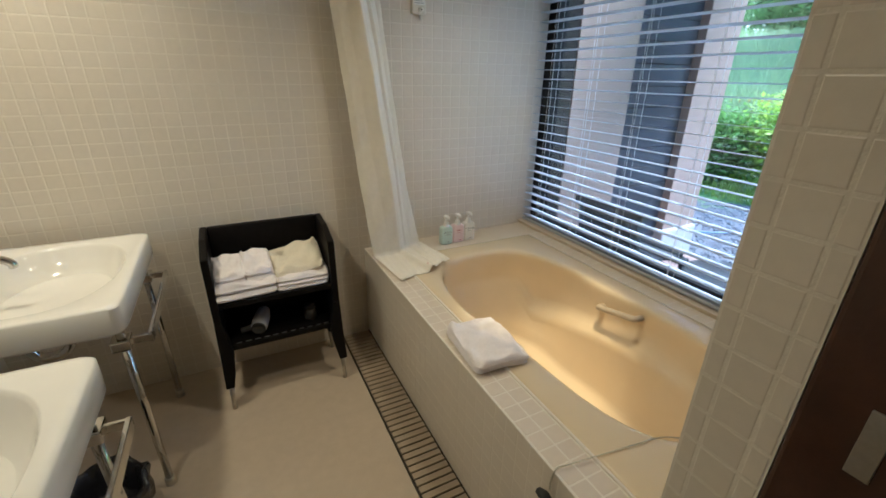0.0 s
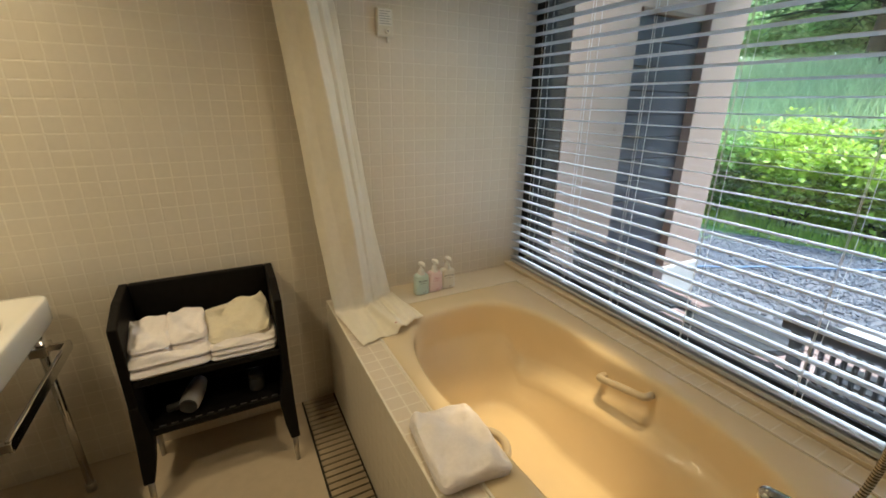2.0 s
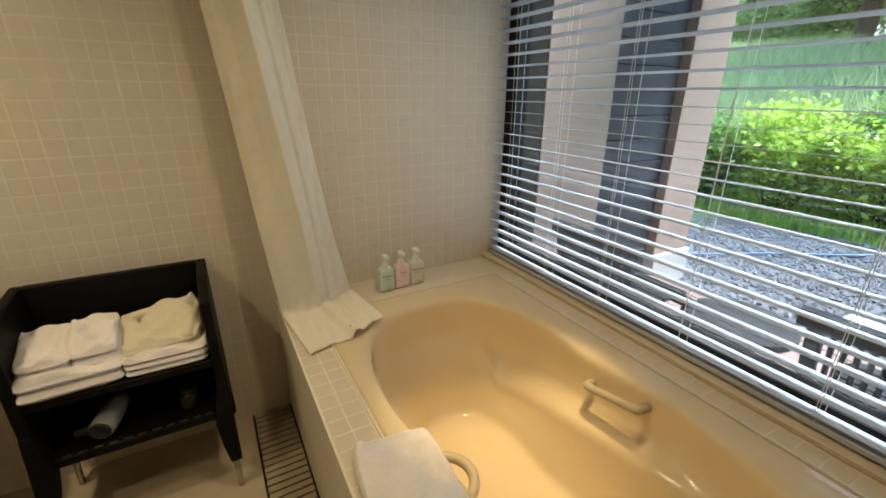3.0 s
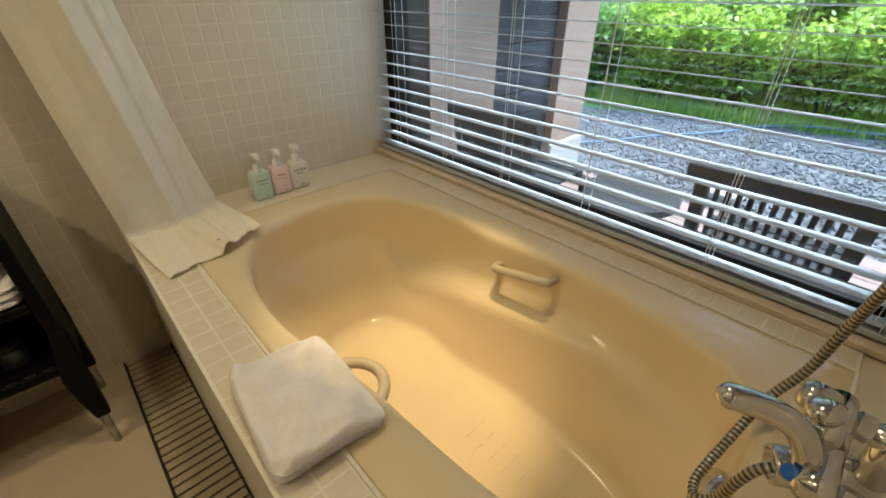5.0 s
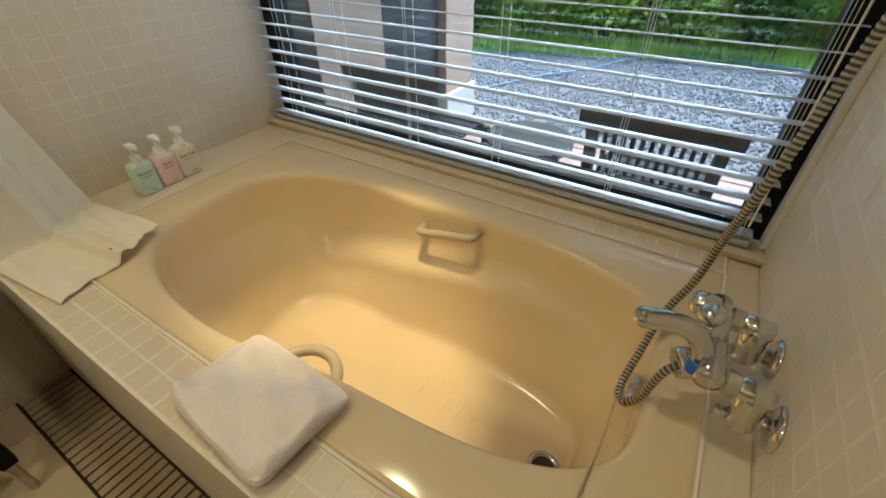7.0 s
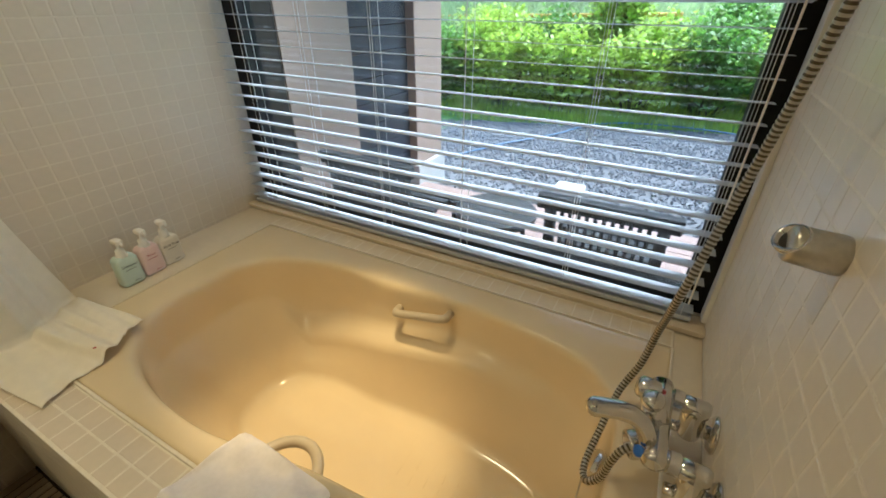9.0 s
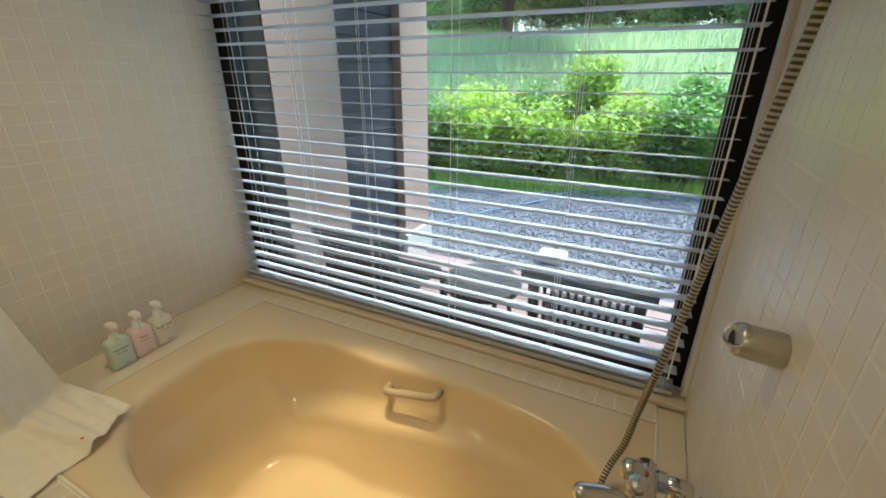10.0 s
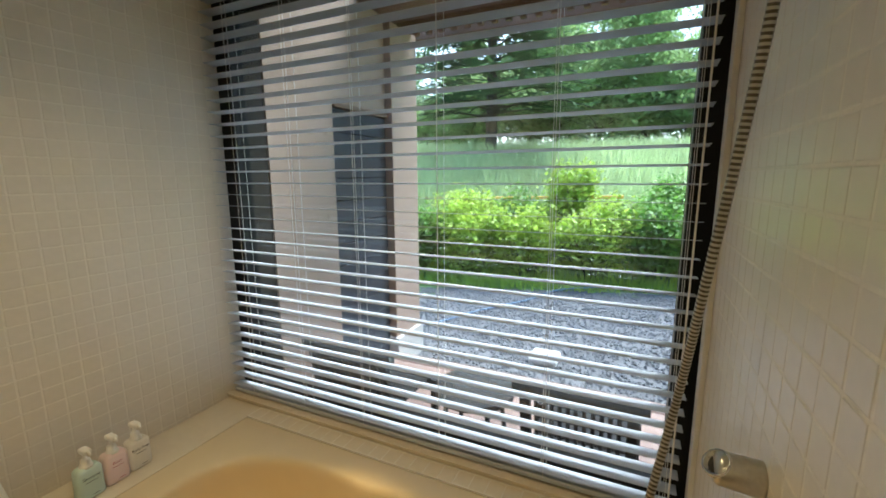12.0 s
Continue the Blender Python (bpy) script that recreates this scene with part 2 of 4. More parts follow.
def lathe(profile, at, axis=(0, 0, 1), seg=24, bm=None):
    """A turned shape: profile of (radius, height) along the axis from at."""
    b = bm if bm is not None else bmesh.new()
    q = Vector((0, 0, 1)).rotation_difference(Vector(axis).normalized()).to_matrix()
    rings = []
    for r, h in profile:
        rings.append([b.verts.new(Vector(at) + q @ Vector((r * math.cos(2 * math.pi * k / seg), r * math.sin(2 * math.pi * k / seg), h))) for k in range(seg)])
    for i in range(len(rings) - 1):
        for k in range(seg):
            b.faces.new((rings[i][k], rings[i][(k + 1) % seg], rings[i + 1][(k + 1) % seg], rings[i + 1][k]))
    b.faces.new(rings[0][::-1])
    b.faces.new(rings[-1])
    return b


def structure(name, bm, material, label):
    return tagged(part(name, bm, material), label, kind="structure")


# ---- the room: floor, walls, ceiling ----
XW, YA, YB = 1.62, 2.27, 0.46          # window wall, far wall, tap wall
XL, HC = -0.98, 2.40                   # basin wall, ceiling height
PITCH = 0.054

floor = structure("floor", box(XL, -1.4, -0.08, 0.56, YA + 0.1, 0.0), M_FLOOR, "beige vinyl bathroom floor with a satin finish")
wall_far = structure("wall_far", box(XL - 0.12, YA + 0.0008, 0.0, 1.745, YA + 0.14, HC), M_GROUT, "far wall covered with small cream square tiles")
wall_tap = structure("wall_tap", box(0.515, 0.352, 0.0, 1.745, YB - 0.0008, HC), M_GROUT, "short tiled wall that carries the bath tap")
wall_basin = structure("wall_basin", box(XL - 0.12, -1.4, 0.0, XL, YA + 0.0008, HC), M_PLASTER, "cream plastered wall behind the washbasins")
wall_entry = structure("wall_entry", box(XL - 0.12, -1.52, 0.0, 1.0, -1.4, HC), M_PLASTER, "plain cream wall behind the entrance")
wall_side = structure("wall_side", box(0.72, -1.4, 0.0, 0.84, 0.352, HC), M_PLASTER, "plain cream wall beside the entrance")
ceiling = structure("ceiling", box(XL - 0.12, -1.52, HC, 1.86, YA + 0.14, HC + 0.1), M_PLASTER, "plain cream plastered ceiling")
wall_window = structure("wall_window", box(XW + 0.04, YB, 0.0, 1.80, YA, 0.548), M_PLASTER, "low wall below the bathroom window")
lintel = structure("lintel", box(XW + 0.03, YB, 2.26, 1.80, YA, HC), M_PLASTER, "plain wall strip above the bathroom window")

# dark wooden door frame at the entrance
frame_door = thing("door_1", (0.6, 0.23, 0), "dark brown varnished wooden door frame with a metal strike plate", "door frame", kind="structure")
part("jamb", box(0.508, 0.02, 0.0, 0.72, 0.350, 2.1, 0.006), M_DOOR, frame_door)
part("stop", box(0.500, 0.18, 0.0, 0.508, 0.235, 2.1, 0.002), M_DOOR, frame_door)
part("strike_plate", box(0.505, 0.275, 1.02, 0.5085, 0.296, 1.10, 0.001), M_STEEL, frame_door, "brushed metal strike plate")
part("header", box(XL, 0.02, 2.1, 0.72, 0.35, 2.398, 0.004), M_DOOR, frame_door)


TILE_MESH = {}


def tile_verts(a, b, h, bev=0.0016):
    return [(-a, -b, 0), (a, -b, 0), (a, b, 0), (-a, b, 0), (-a + bev, -b + bev, h), (a - bev, -b + bev, h), (a - bev, b - bev, h), (-a + bev, b - bev, h)]


TILE_FACES = [(4, 5, 6, 7), (0, 1, 5, 4), (1, 2, 6, 5), (2, 3, 7, 6), (3, 0, 4, 7)]


def tile_field(owner, origin, u, v, nu, nv, near, pu=PITCH, pv=PITCH, gap=0.0044, h=0.0006, material=None, skip=None):
    """Tiles over a wall: those for which near(i, j) holds are pieces of their own, the rest one joined piece."""
    u, v, origin = Vector(u), Vector(v), Vector(origin)
    nrm = u.cross(v)
    a, b = (pu - gap) / 2, (pv - gap) / 2
    key = (round(a, 4), round(b, 4), h)
    if key not in TILE_MESH:
        me = bpy.data.meshes.new("tile")
        me.from_pydata(tile_verts(a, b, h), [], TILE_FACES)
        me.materials.append(material or M_TILE)
        TILE_MESH[key] = me
    verts, faces, made = [], [], 0
    for i in range(nu):
        for j in range(nv):
            if skip and skip(i, j):
                continue
            c = origin + u * ((i + 0.5) * pu) + v * ((j + 0.5) * pv)
            tx, ty = random.gauss(0, 0.004), random.gauss(0, 0.004)
            n2 = (nrm + u * tx + v * ty).normalized()
            u2 = (u - n2 * u.dot(n2)).normalized()
            v2 = n2.cross(u2)
            m = Matrix((u2, v2, n2)).transposed().to_4x4()
            m.translation = c + nrm * random.uniform(-0.0001, 0.0001)
            if near(i, j) and made < 300:
                made += 1
                ob = new("tile", TILE_MESH[key])
                ob.parent = owner
                ob.matrix_basis = m
            else:
                k = len(verts)
                verts += [m @ Vector(p) for p in tile_verts(a, b, h)]
                faces += [tuple(k + q for q in f) for f in TILE_FACES]
    if verts:
        tagged(raw("tile_field", verts, faces, M_TILES, owner), kind="stuff")


# ---- tub surround ----
ZR = 0.527
apron = structure("tub_apron", box(0.5565, YB, 0.0, 0.668, YA, ZR - 0.004), M_GROUT, "tiled front of the bathtub with a flat tiled rim")
ledge_far = structure("ledge_far", box(0.668, 2.062, 0.3, XW + 0.04, YA, ZR + 0.001, 0.003), M_LEDGE, "narrow cream ledge behind the bathtub where the bottles stand")
ledge_tap = structure("ledge_tap", box(0.668, YB, 0.3, XW + 0.04, 0.533, ZR - 0.002, 0.003), M_LEDGE, "narrow cream ledge below the tap")
ledge_window = structure("ledge_window", box(1.502, 0.533, 0.3, XW + 0.04, 2.062, ZR + 0.004), M_GROUT, "tiled ledge between bathtub and window")
seal = structure("trim", box(0.6682, 0.533, 0.5, 0.676, 2.062, ZR + 0.003, 0.002), M_GROUT, "pale sealant line along the bathtub")
structure("trim_tap", box(0.676, 0.5295, 0.5, 1.502, 0.5365, ZR + 0.0035, 0.002), M_GROUT, "pale sealant line between bathtub and tap ledge")
sill = thing("window_sill", (1.6, 1.365, ZR), "cream painted window sill below the blind", "window sill", kind="structure")
part("board", box(1.575, YB, ZR + 0.004, 1.665, YA, 0.546, 0.004), M_SILL, sill)
part("nosing", box(1.568, YB, 0.5465, 1.60, YA, 0.5525, 0.002), M_SILL, sill)

# ---- bathtub ----
TX, TY = 1.066, 1.283


def half_width(y, front):
    if front:
        return 0.338 - 0.060 / (1 + math.exp((y - 1.30) / 0.07))
    return 0.336 - 0.022 * math.exp(-((y - 1.38) / 0.13) ** 2) - 0.010 / (1 + math.exp((y - 1.0) / 0.06))


def ease(f):
    f = min(1.0, max(0.0, f))
    return f * f * (3 - 2 * f)


def armrest(g):
    """Offset of the moulded armrest on the window side; g: 0 at the back of its top, 1 at its front edge."""
    return 0.013 + 0.071 * g


def armrest_fall(y):
    """The armrest falls towards the far end."""
    return -0.22 * max(0.0, y - 1.35) - 0.09 * min(0.0, y - 1.35)


def shoulder(y, c):
    """How far the armrest stands out: full along the middle of the side, none at the ends."""
    return ease((y - 0.70) / 0.45) * ease((1.88 - y) / 0.12) * min(1.0, max(0.0, c) * 2.2)


def se(c, n):
    return math.copysign(abs(c) ** (2 / n), c)


def tub_ring(d, z, seg=144, arm=None, extra=0.0, fall=1.0):
    """One ring of the tub, d inside the opening; arm: where it lies across the armrest's top."""
    out, d0 = [], d
    for k in range(seg):
        a = 2 * math.pi * k / seg
        s, c = math.sin(a), math.cos(a)
        n, zz = 3.0 if s > 0 else 3.6, z
        if arm is not None:
            ya = TY + 0.65 * se(s, n)
            w = shoulder(ya, c)
            d = d0 + (max(d0, armrest(arm) + extra) - d0) * w
            zz = z + armrest_fall(ya) * w * fall
        ly = (0.650 if s > 0 else 0.656) - d * (1.35 if s > 0 else 0.60)
        y = TY + ly * se(s, n)
        out.append((TX + (half_width(y, c < 0) - d) * se(c, n), y, zz))
    return out


def flange_ring(inset, z, seg=144):
    a, b, cx, cy = 0.413 - inset, 0.7645 - inset, 1.089, 1.2975
    out = []
    for x, y, _ in tub_ring(-0.03, 0, seg):
        dx, dy = x - cx, y - cy
        k = 1 / max(abs(dx) / a, abs(dy) / b)
        out.append([cx + dx * k, cy + dy * k, z])
    for sx in (-1, 1):
        for sy in (-1, 1):
            p = min(out, key=lambda q: (q[0] - cx - sx * a) ** 2 + (q[1] - cy - sy * b) ** 2)
            p[0], p[1] = cx + sx * a, cy + sy * b
    return [tuple(q) for q in out]


rings = [flange_ring(-0.004, 0.45), flange_ring(-0.002, 0.518), flange_ring(0.004, 0.5285), flange_ring(0.012, 0.5295),
         tub_ring(-0.036, 0.5315), tub_ring(-0.020, 0.5308), tub_ring(-0.010, 0.5288), tub_ring(-0.0035, 0.5245), tub_ring(0.0005, 0.518), tub_ring(0.0030, 0.509), tub_ring(0.0042, 0.490),
         tub_ring(0.0052, 0.45, arm=0, extra=-0.010, fall=0.3), tub_ring(0.0075, 0.392, arm=0, extra=-0.006), tub_ring(0.011, 0.376, arm=0.05), tub_ring(0.016, 0.364, arm=0.20), tub_ring(0.022, 0.352, arm=0.46), tub_ring(0.029, 0.338, arm=0.76), tub_ring(0.037, 0.322, arm=0.94), tub_ring(0.047, 0.300, arm=1.0), tub_ring(0.062, 0.270, arm=1, extra=0.005, fall=0.8),
         tub_ring(0.108, 0.185, arm=1, extra=0.028, fall=0.2), tub_ring(0.122, 0.145, arm=1, extra=0.042, fall=0), tub_ring(0.128, 0.126, arm=1, extra=0.048, fall=0), tub_ring(0.136, 0.112, arm=1, extra=0.056, fall=0), tub_ring(0.150, 0.103, arm=1, extra=0.068, fall=0), tub_ring(0.19, 0.0995), tub_ring(0.27, 0.098)]
verts = [p for r in rings for p in r] + [(TX, TY, 0.097)]
N = 144
faces = [(i * N + k, i * N + (k + 1) % N, (i + 1) * N + (k + 1) % N, (i + 1) * N + k) for i in range(len(rings) - 1) for k in range(N)]
last = (len(rings) - 1) * N
faces += [(last + k, last + (k + 1) % N, len(verts) - 1) for k in range(N)]
tub = thing("bathtub", (TX, TY, 0.09), "built-in cream enamelled bathtub with moulded armrests, empty", "bathtub")
raw("basin", verts, faces, M_TUB, tub, smooth=True)


def grab(name, a, b, lift, r, parent):
    """A grab bar from a to b with its two feet turned back along lift."""
    A, B, L = Vector(a), Vector(b), Vector(lift)
    bm = tube([A + L, A + L * 0.25 + (B - A) * 0.01, A + (B - A) * 0.09, A + (B - A) * 0.5, A + (B - A) * 0.91, B + L * 0.25 - (B - A) * 0.01, B + L], r, 14, smooth_n=6)
    return part(name, bm, M_CREAM, parent, "cream plastic grab bar", smooth=True)


grab("grab_bar", (1.338, 1.335, 0.455), (1.350, 1.152, 0.490), (0.040, 0.003, -0.006), 0.0130, tub)
part("grab_bar", tube([(0.757 + 0.098 * math.sin(math.pi * k / 16), 1.255 + 0.082 * math.cos(math.pi * k / 16), 0.440) for k in range(17)], 0.0135, 14), M_CREAM, tub, "cream plastic grab ring", smooth=True)
overflow = part("overflow", lathe([(0.039, -0.008), (0.039, 0.008), (0.034, 0.015), (0.012, 0.018), (0.003, 0.018)], (1.140, 0.648, 0.415), (0, 1, 0.5)), M_CHROME, tub, "round chrome overflow cover", smooth=True)
drain = part("drain", lathe([(0.043, 0.0), (0.043, 0.006), (0.035, 0.008), (0.030, 0.003)], (1.046, 0.762, 0.098)), M_CHROME, tub, "chrome waste ring", smooth=True)
# Near-black plug that paints the shade of the waste opening.
part("drain_hole_shade", lathe([(0.029, 0.0), (0.028, 0.0065), (0.006, 0.005)], (1.046, 0.762, 0.098)), M_SHADEBLACK, drain)
bm = bmesh.new()
chain_pts = spline([(1.130, 0.668, 0.408), (1.00, 0.672, 0.470), (0.90, 0.676, 0.519), (0.845, 0.680, 0.534), (0.80, 0.684, 0.537), (0.70, 0.70, 0.535), (0.60, 0.715, 0.535), (0.562, 0.72, 0.533), (0.549, 0.72, 0.50), (0.547, 0.718, 0.475)], 20)
for i, p in enumerate(chain_pts):
    bmesh.ops.create_icosphere(bm, subdivisions=1, radius=0.0023, matrix=Matrix.Translation(p))
part("chain", bm, M_HOSE, tub, "thin ball chain of the plug")
part("plug", lathe([(0.006, 0.014), (0.010, 0.012), (0.020, 0.008), (0.024, 0.0), (0.021, -0.008), (0.004, -0.009)], (0.5325, 0.718, 0.458), (0.75, 0, 0.6)), M_RUBBER, tub, "black rubber plug", smooth=True)
for (y, x0) in ((1.16, 1.0), (1.115, 0.985), (1.07, 1.0), (1.025, 0.985), (0.98, 1.0)):
    for k in range(3):
        part("grip_rib", box(x0 + k * 0.055, y - 0.002, 0.0965, x0 + k * 0.055 + 0.035, y + 0.002, 0.0988, 0.0010, 1), M_TUB, tub)

# ---- floor drain with grate bars ----
grate = thing("drain_grate", (0.478, 1.36, 0), "beige slatted floor grate over a shade-dark drain channel beside the bathtub", "floor grate")
# Solid near-black block: the shade between the bars is put into its colour.
part("channel", box(0.400, 0.47, -0.03, 0.5565, 2.262, 0.002), M_SHADEBLACK, grate)
# Edge strips coloured near-black too, as dark lines along the grate.
part("edge_strip", box(0.396, 0.465, -0.01, 0.402, 2.266, 0.006, 0.001), M_SHADEBLACK, grate)
part("edge_strip", box(0.551, 0.465, -0.01, 0.557, 2.266, 0.006, 0.001), M_SHADEBLACK, grate)
bar_mesh = bpy.data.meshes.new("bar")
b = box(0.404, -0.0124, 0.0025, 0.549, 0.0124, 0.0085, 0.0015, 1)
bmesh.ops.translate(b, verts=b.verts, vec=-Vector((0.478, 0, 0)))
b.to_mesh(bar_mesh)
b.free()
bar_mesh.materials.append(M_GRATE)
for k in range(57):
    ob = new("bar", bar_mesh)
    ob.parent = grate
    ob.location = (random.uniform(-0.0008, 0.0008), 0.482 + k * 0.0313 + 0.0125 - 1.36, 0)

# ---- window: frame, glass ----
window = thing("window_1", (1.70, 1.365, 0.548), "black aluminium window frame with clear glass", "window", kind="structure")
part("window_frame", box(1.668, 2.200, 0.549, 1.745, YA, 2.259, 0.003), M_ALU, window)
part("window_frame", box(1.668, YB, 0.549, 1.745, 0.535, 2.259, 0.003), M_ALU, window)
structure("trim_reveal", box(1.6205, YB, 0.553, 1.6675, 0.474, 2.259, 0.002), M_PLASTER, "narrow cream trim between tiled wall and window frame")
part("window_frame", box(1.670, 0.535, 0.549, 1.743, 2.200, 0.590, 0.003), M_ALU, window)
part("window_frame", box(1.670, 0.535, 2.20, 1.743, 2.200, 2.259, 0.003), M_ALU, window)
glass = part("pane", box(1.703, 0.535, 0.59, 1.709, 2.200, 2.20), M_GLASS, window, "clear window glass")
glass.visible_shadow = False

# ---- venetian blind ----
blind = thing("venetian_blind", (1.625, 1.37, 0.556), "white venetian blind with open slats, lowered over the window", "blind")
slat_mesh = bpy.data.meshes.new("slat")
sv, sf = [], []
prof = [(-0.025, 0.0), (-0.0125, 0.0008), (0.0, 0.0011), (0.0125, 0.0008), (0.025, 0.0)]
for yy in (-0.864, 0.895):
    sv += [(x, yy, z) for x, z in prof] + [(x, yy, z - 0.0009) for x, z in prof]
for k in range(4):
    sf += [(k, k + 1, 11 + k, 10 + k), (k + 5, 15 + k, 16 + k, k + 6), (k + 1, k, k + 5, k + 6), (10 + k, 11 + k, 16 + k, 15 + k)]
sf += [(0, 10, 15, 5), (4, 9, 19, 14)]
slat_mesh.from_pydata(sv, [], sf)
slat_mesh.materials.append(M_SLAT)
for k in range(35):
    ob = new("slat", slat_mesh)
    ob.parent = blind
    ob.matrix_basis = pose(random.uniform(-0.001, 0.001), -0.005, 0.030 + k * 0.0471, random.gauss(0, 0.03), random.gauss(5.0, 0.8), random.gauss(0, 0.05))
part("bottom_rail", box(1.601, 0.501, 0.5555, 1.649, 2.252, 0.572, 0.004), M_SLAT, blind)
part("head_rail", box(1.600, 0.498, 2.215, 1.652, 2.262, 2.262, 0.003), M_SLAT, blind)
for y in (2.125, 1.835, 1.545, 1.225, 0.865, 0.530):
    bm = bmesh.new()
    for x in (1.5985, 1.6515):
        tube([(x, y, 0.575), (x, y + 0.001, 1.4), (x, y, 2.22)], 0.0008, 5, bm)
    tube([(1.625, y + 0.012, 0.575), (1.625, y + 0.012, 2.22)], 0.0009, 5, bm)
    part("ladder_cord", bm, M_CORD, blind)
part("tilt_wand", tube([(1.592, 0.522, 0.62), (1.592, 0.519, 1.4), (1.594, 0.516, 2.21)], 0.0024, 8), M_CORD, blind, "slim cream tilt wand")

# ---- bath tap ----
tap = thing("bath_mixer_tap", (1.105, YB, 0.60), "chrome wall-mounted bath mixer tap with a swivel spout", "tap")
for x in (1.030, 1.180):
    part("escutcheon", lathe([(0.038, 0.0), (0.038, 0.003), (0.032, 0.009), (0.015, 0.012)], (x, YB + 0.0005, 0.603), (0, 1, 0), 28), M_CHROME, tap, smooth=True)
    part("elbow", tube([(x, YB + 0.01, 0.603), (x, 0.500, 0.605)], 0.0145, 16), M_CHROME, tap, smooth=True)
    part("wall_leg", lathe([(0.008, 0), (0.0205, 0.002), (0.0225, 0.008), (0.0225, 0.068), (0.019, 0.082), (0.008, 0.088)], (x, 0.503, 0.580), (0, 0.06, 1), 22), M_CHROME, tap, smooth=True)
    part("stop_screw", lathe([(0.0115, 0), (0.0115, 0.018), (0.009, 0.021), (0.003, 0.021)], (x, 0.520, 0.592), (0, 1, -0.1), 14), M_CHROME, tap, smooth=True)
    part("inlet", lathe([(0.006, 0), (0.016, 0.003), (0.0185, 0.008), (0.0185, 0.046), (0.0165, 0.048), (0.0165, 0.078)], (x, 0.482, 0.656), (0, 1, 0.06), 22), M_CHROME, tap, smooth=True)
    part("union_nut", lathe([(0.017, 0), (0.0205, 0.002), (0.0205, 0.019), (0.017, 0.021)], (x, 0.531, 0.659), (0, 1, 0.06), 8), M_CHROME, tap)
part("mixer_body", lathe([(0.008, 0), (0.0205, 0.004), (0.022, 0.02), (0.020, 0.06), (0.0205, 0.11), (0.023, 0.16), (0.021, 0.196), (0.009, 0.200)], (1.006, 0.572, 0.666), (1, 0, 0), 26), M_CHROME, tap, smooth=True)
part("riser", lathe([(0.023, 0), (0.0215, 0.02), (0.020, 0.035), (0.012, 0.038)], (1.097, 0.578, 0.672), (0, 0.35, 1), 24), M_CHROME, tap, smooth=True)
part("diverter_knob", lathe([(0.013, 0), (0.0195, 0.003), (0.021, 0.009), (0.0195, 0.017), (0.011, 0.023), (0.003, 0.024)], (1.097, 0.591, 0.710), (0, 0.25, 1), 24), M_CHROME, tap, smooth=True)
spout = part("spout", tube([(1.040, 0.585, 0.672), (1.043, 0.594, 0.695), (1.046, 0.608, 0.712), (1.045, 0.626, 0.721), (1.041, 0.648, 0.724), (1.035, 0.668, 0.724), (1.031, 0.682, 0.723)], 0.0178, 20, smooth_n=6, taper=lambda f: 0.86 + 0.14 * f), M_CHROME, tap, smooth=True)
b = bmesh.new()
bmesh.ops.create_uvsphere(b, u_segments=20, v_segments=12, radius=0.0179, matrix=Matrix.Translation((1.0308, 0.6825, 0.723)))
part("spout_end", b, M_CHROME, tap, smooth=True)
part("hot_handle", lathe([(0.014, 0), (0.021, 0.004), (0.0225, 0.024), (0.0215, 0.036), (0.015, 0.043), (0.004, 0.044)], (1.148, 0.578, 0.690), (0.02, 1, 0.12), 24), M_CHROME, tap, smooth=True)
part("cold_mark", lathe([(0.0105, 0), (0.0105, 0.004), (0.007, 0.005)], (1.021, 0.596, 0.668), (-0.55, 0.65, 0.5), 16), M_BLUE, tap, "blue cold-water mark", smooth=True)
part("hot_mark", lathe([(0.007, 0), (0.007, 0.003), (0.005, 0.004)], (1.158, 0.574, 0.687), (0.1, 0.2, 1), 14), M_RED, tap, "red hot-water mark", smooth=True)
outlet = part("hose_outlet", lathe([(0.016, 0), (0.0265, 0.010), (0.027, 0.048), (0.0255, 0.053), (0.0215, 0.053), (0.020, 0.040), (0.004, 0.039)], (1.082, 0.566, 0.634), (-0.42, 0.80, -0.12), 28), M_CHROME, tap, smooth=True)
# Dark disc: the shade inside the outlet ring, painted on.
part("outlet_shade", lathe([(0.0196, 0.0405), (0.018, 0.0425), (0.004, 0.0428)], (1.082, 0.566, 0.634), (-0.42, 0.80, -0.12), 22), M_SHADEBLACK, outlet)

hose = thing("shower_hose", (1.1, 0.52, 1.0), "ribbed chrome shower hose looped from the tap up the wall", "shower hose")
hp = spline([(1.066, 0.596, 0.629), (1.054, 0.618, 0.610), (1.046, 0.630, 0.575), (1.040, 0.640, 0.525), (1.040, 0.662, 0.497), (1.075, 0.672, 0.495), (1.145, 0.661, 0.525), (1.222, 0.643, 0.585), (1.249, 0.617, 0.66),
             (1.249, 0.605, 0.76), (1.207, 0.593, 0.90), (1.231, 0.561, 1.10), (1.149, 0.542, 1.37), (1.104, 0.513, 1.69), (1.075, 0.498, 1.95)], 40)
L = [0.0]
for i in range(1, len(hp)):
    L.append(L[-1] + (hp[i] - hp[i - 1]).length)
RIB, SUB = 0.0082, 4
samples, k = [], 0
for i in range(int(L[-1] / RIB * SUB)):
    d = i * RIB / SUB
    while L[k + 1] < d:
        k += 1
    samples.append(hp[k].lerp(hp[k + 1], (d - L[k]) / max(1e-6, L[k + 1] - L[k])))
ribs = [(0.0066, 0.0076, 0.0080, 0.0076)[i % SUB] for i in range(len(samples))]
sheath = part("tube", tube(samples, 1.0, 12, taper=lambda f: ribs[min(len(ribs) - 1, round(f * (len(ribs) - 1)))]), M_HOSE, hose, smooth=True)
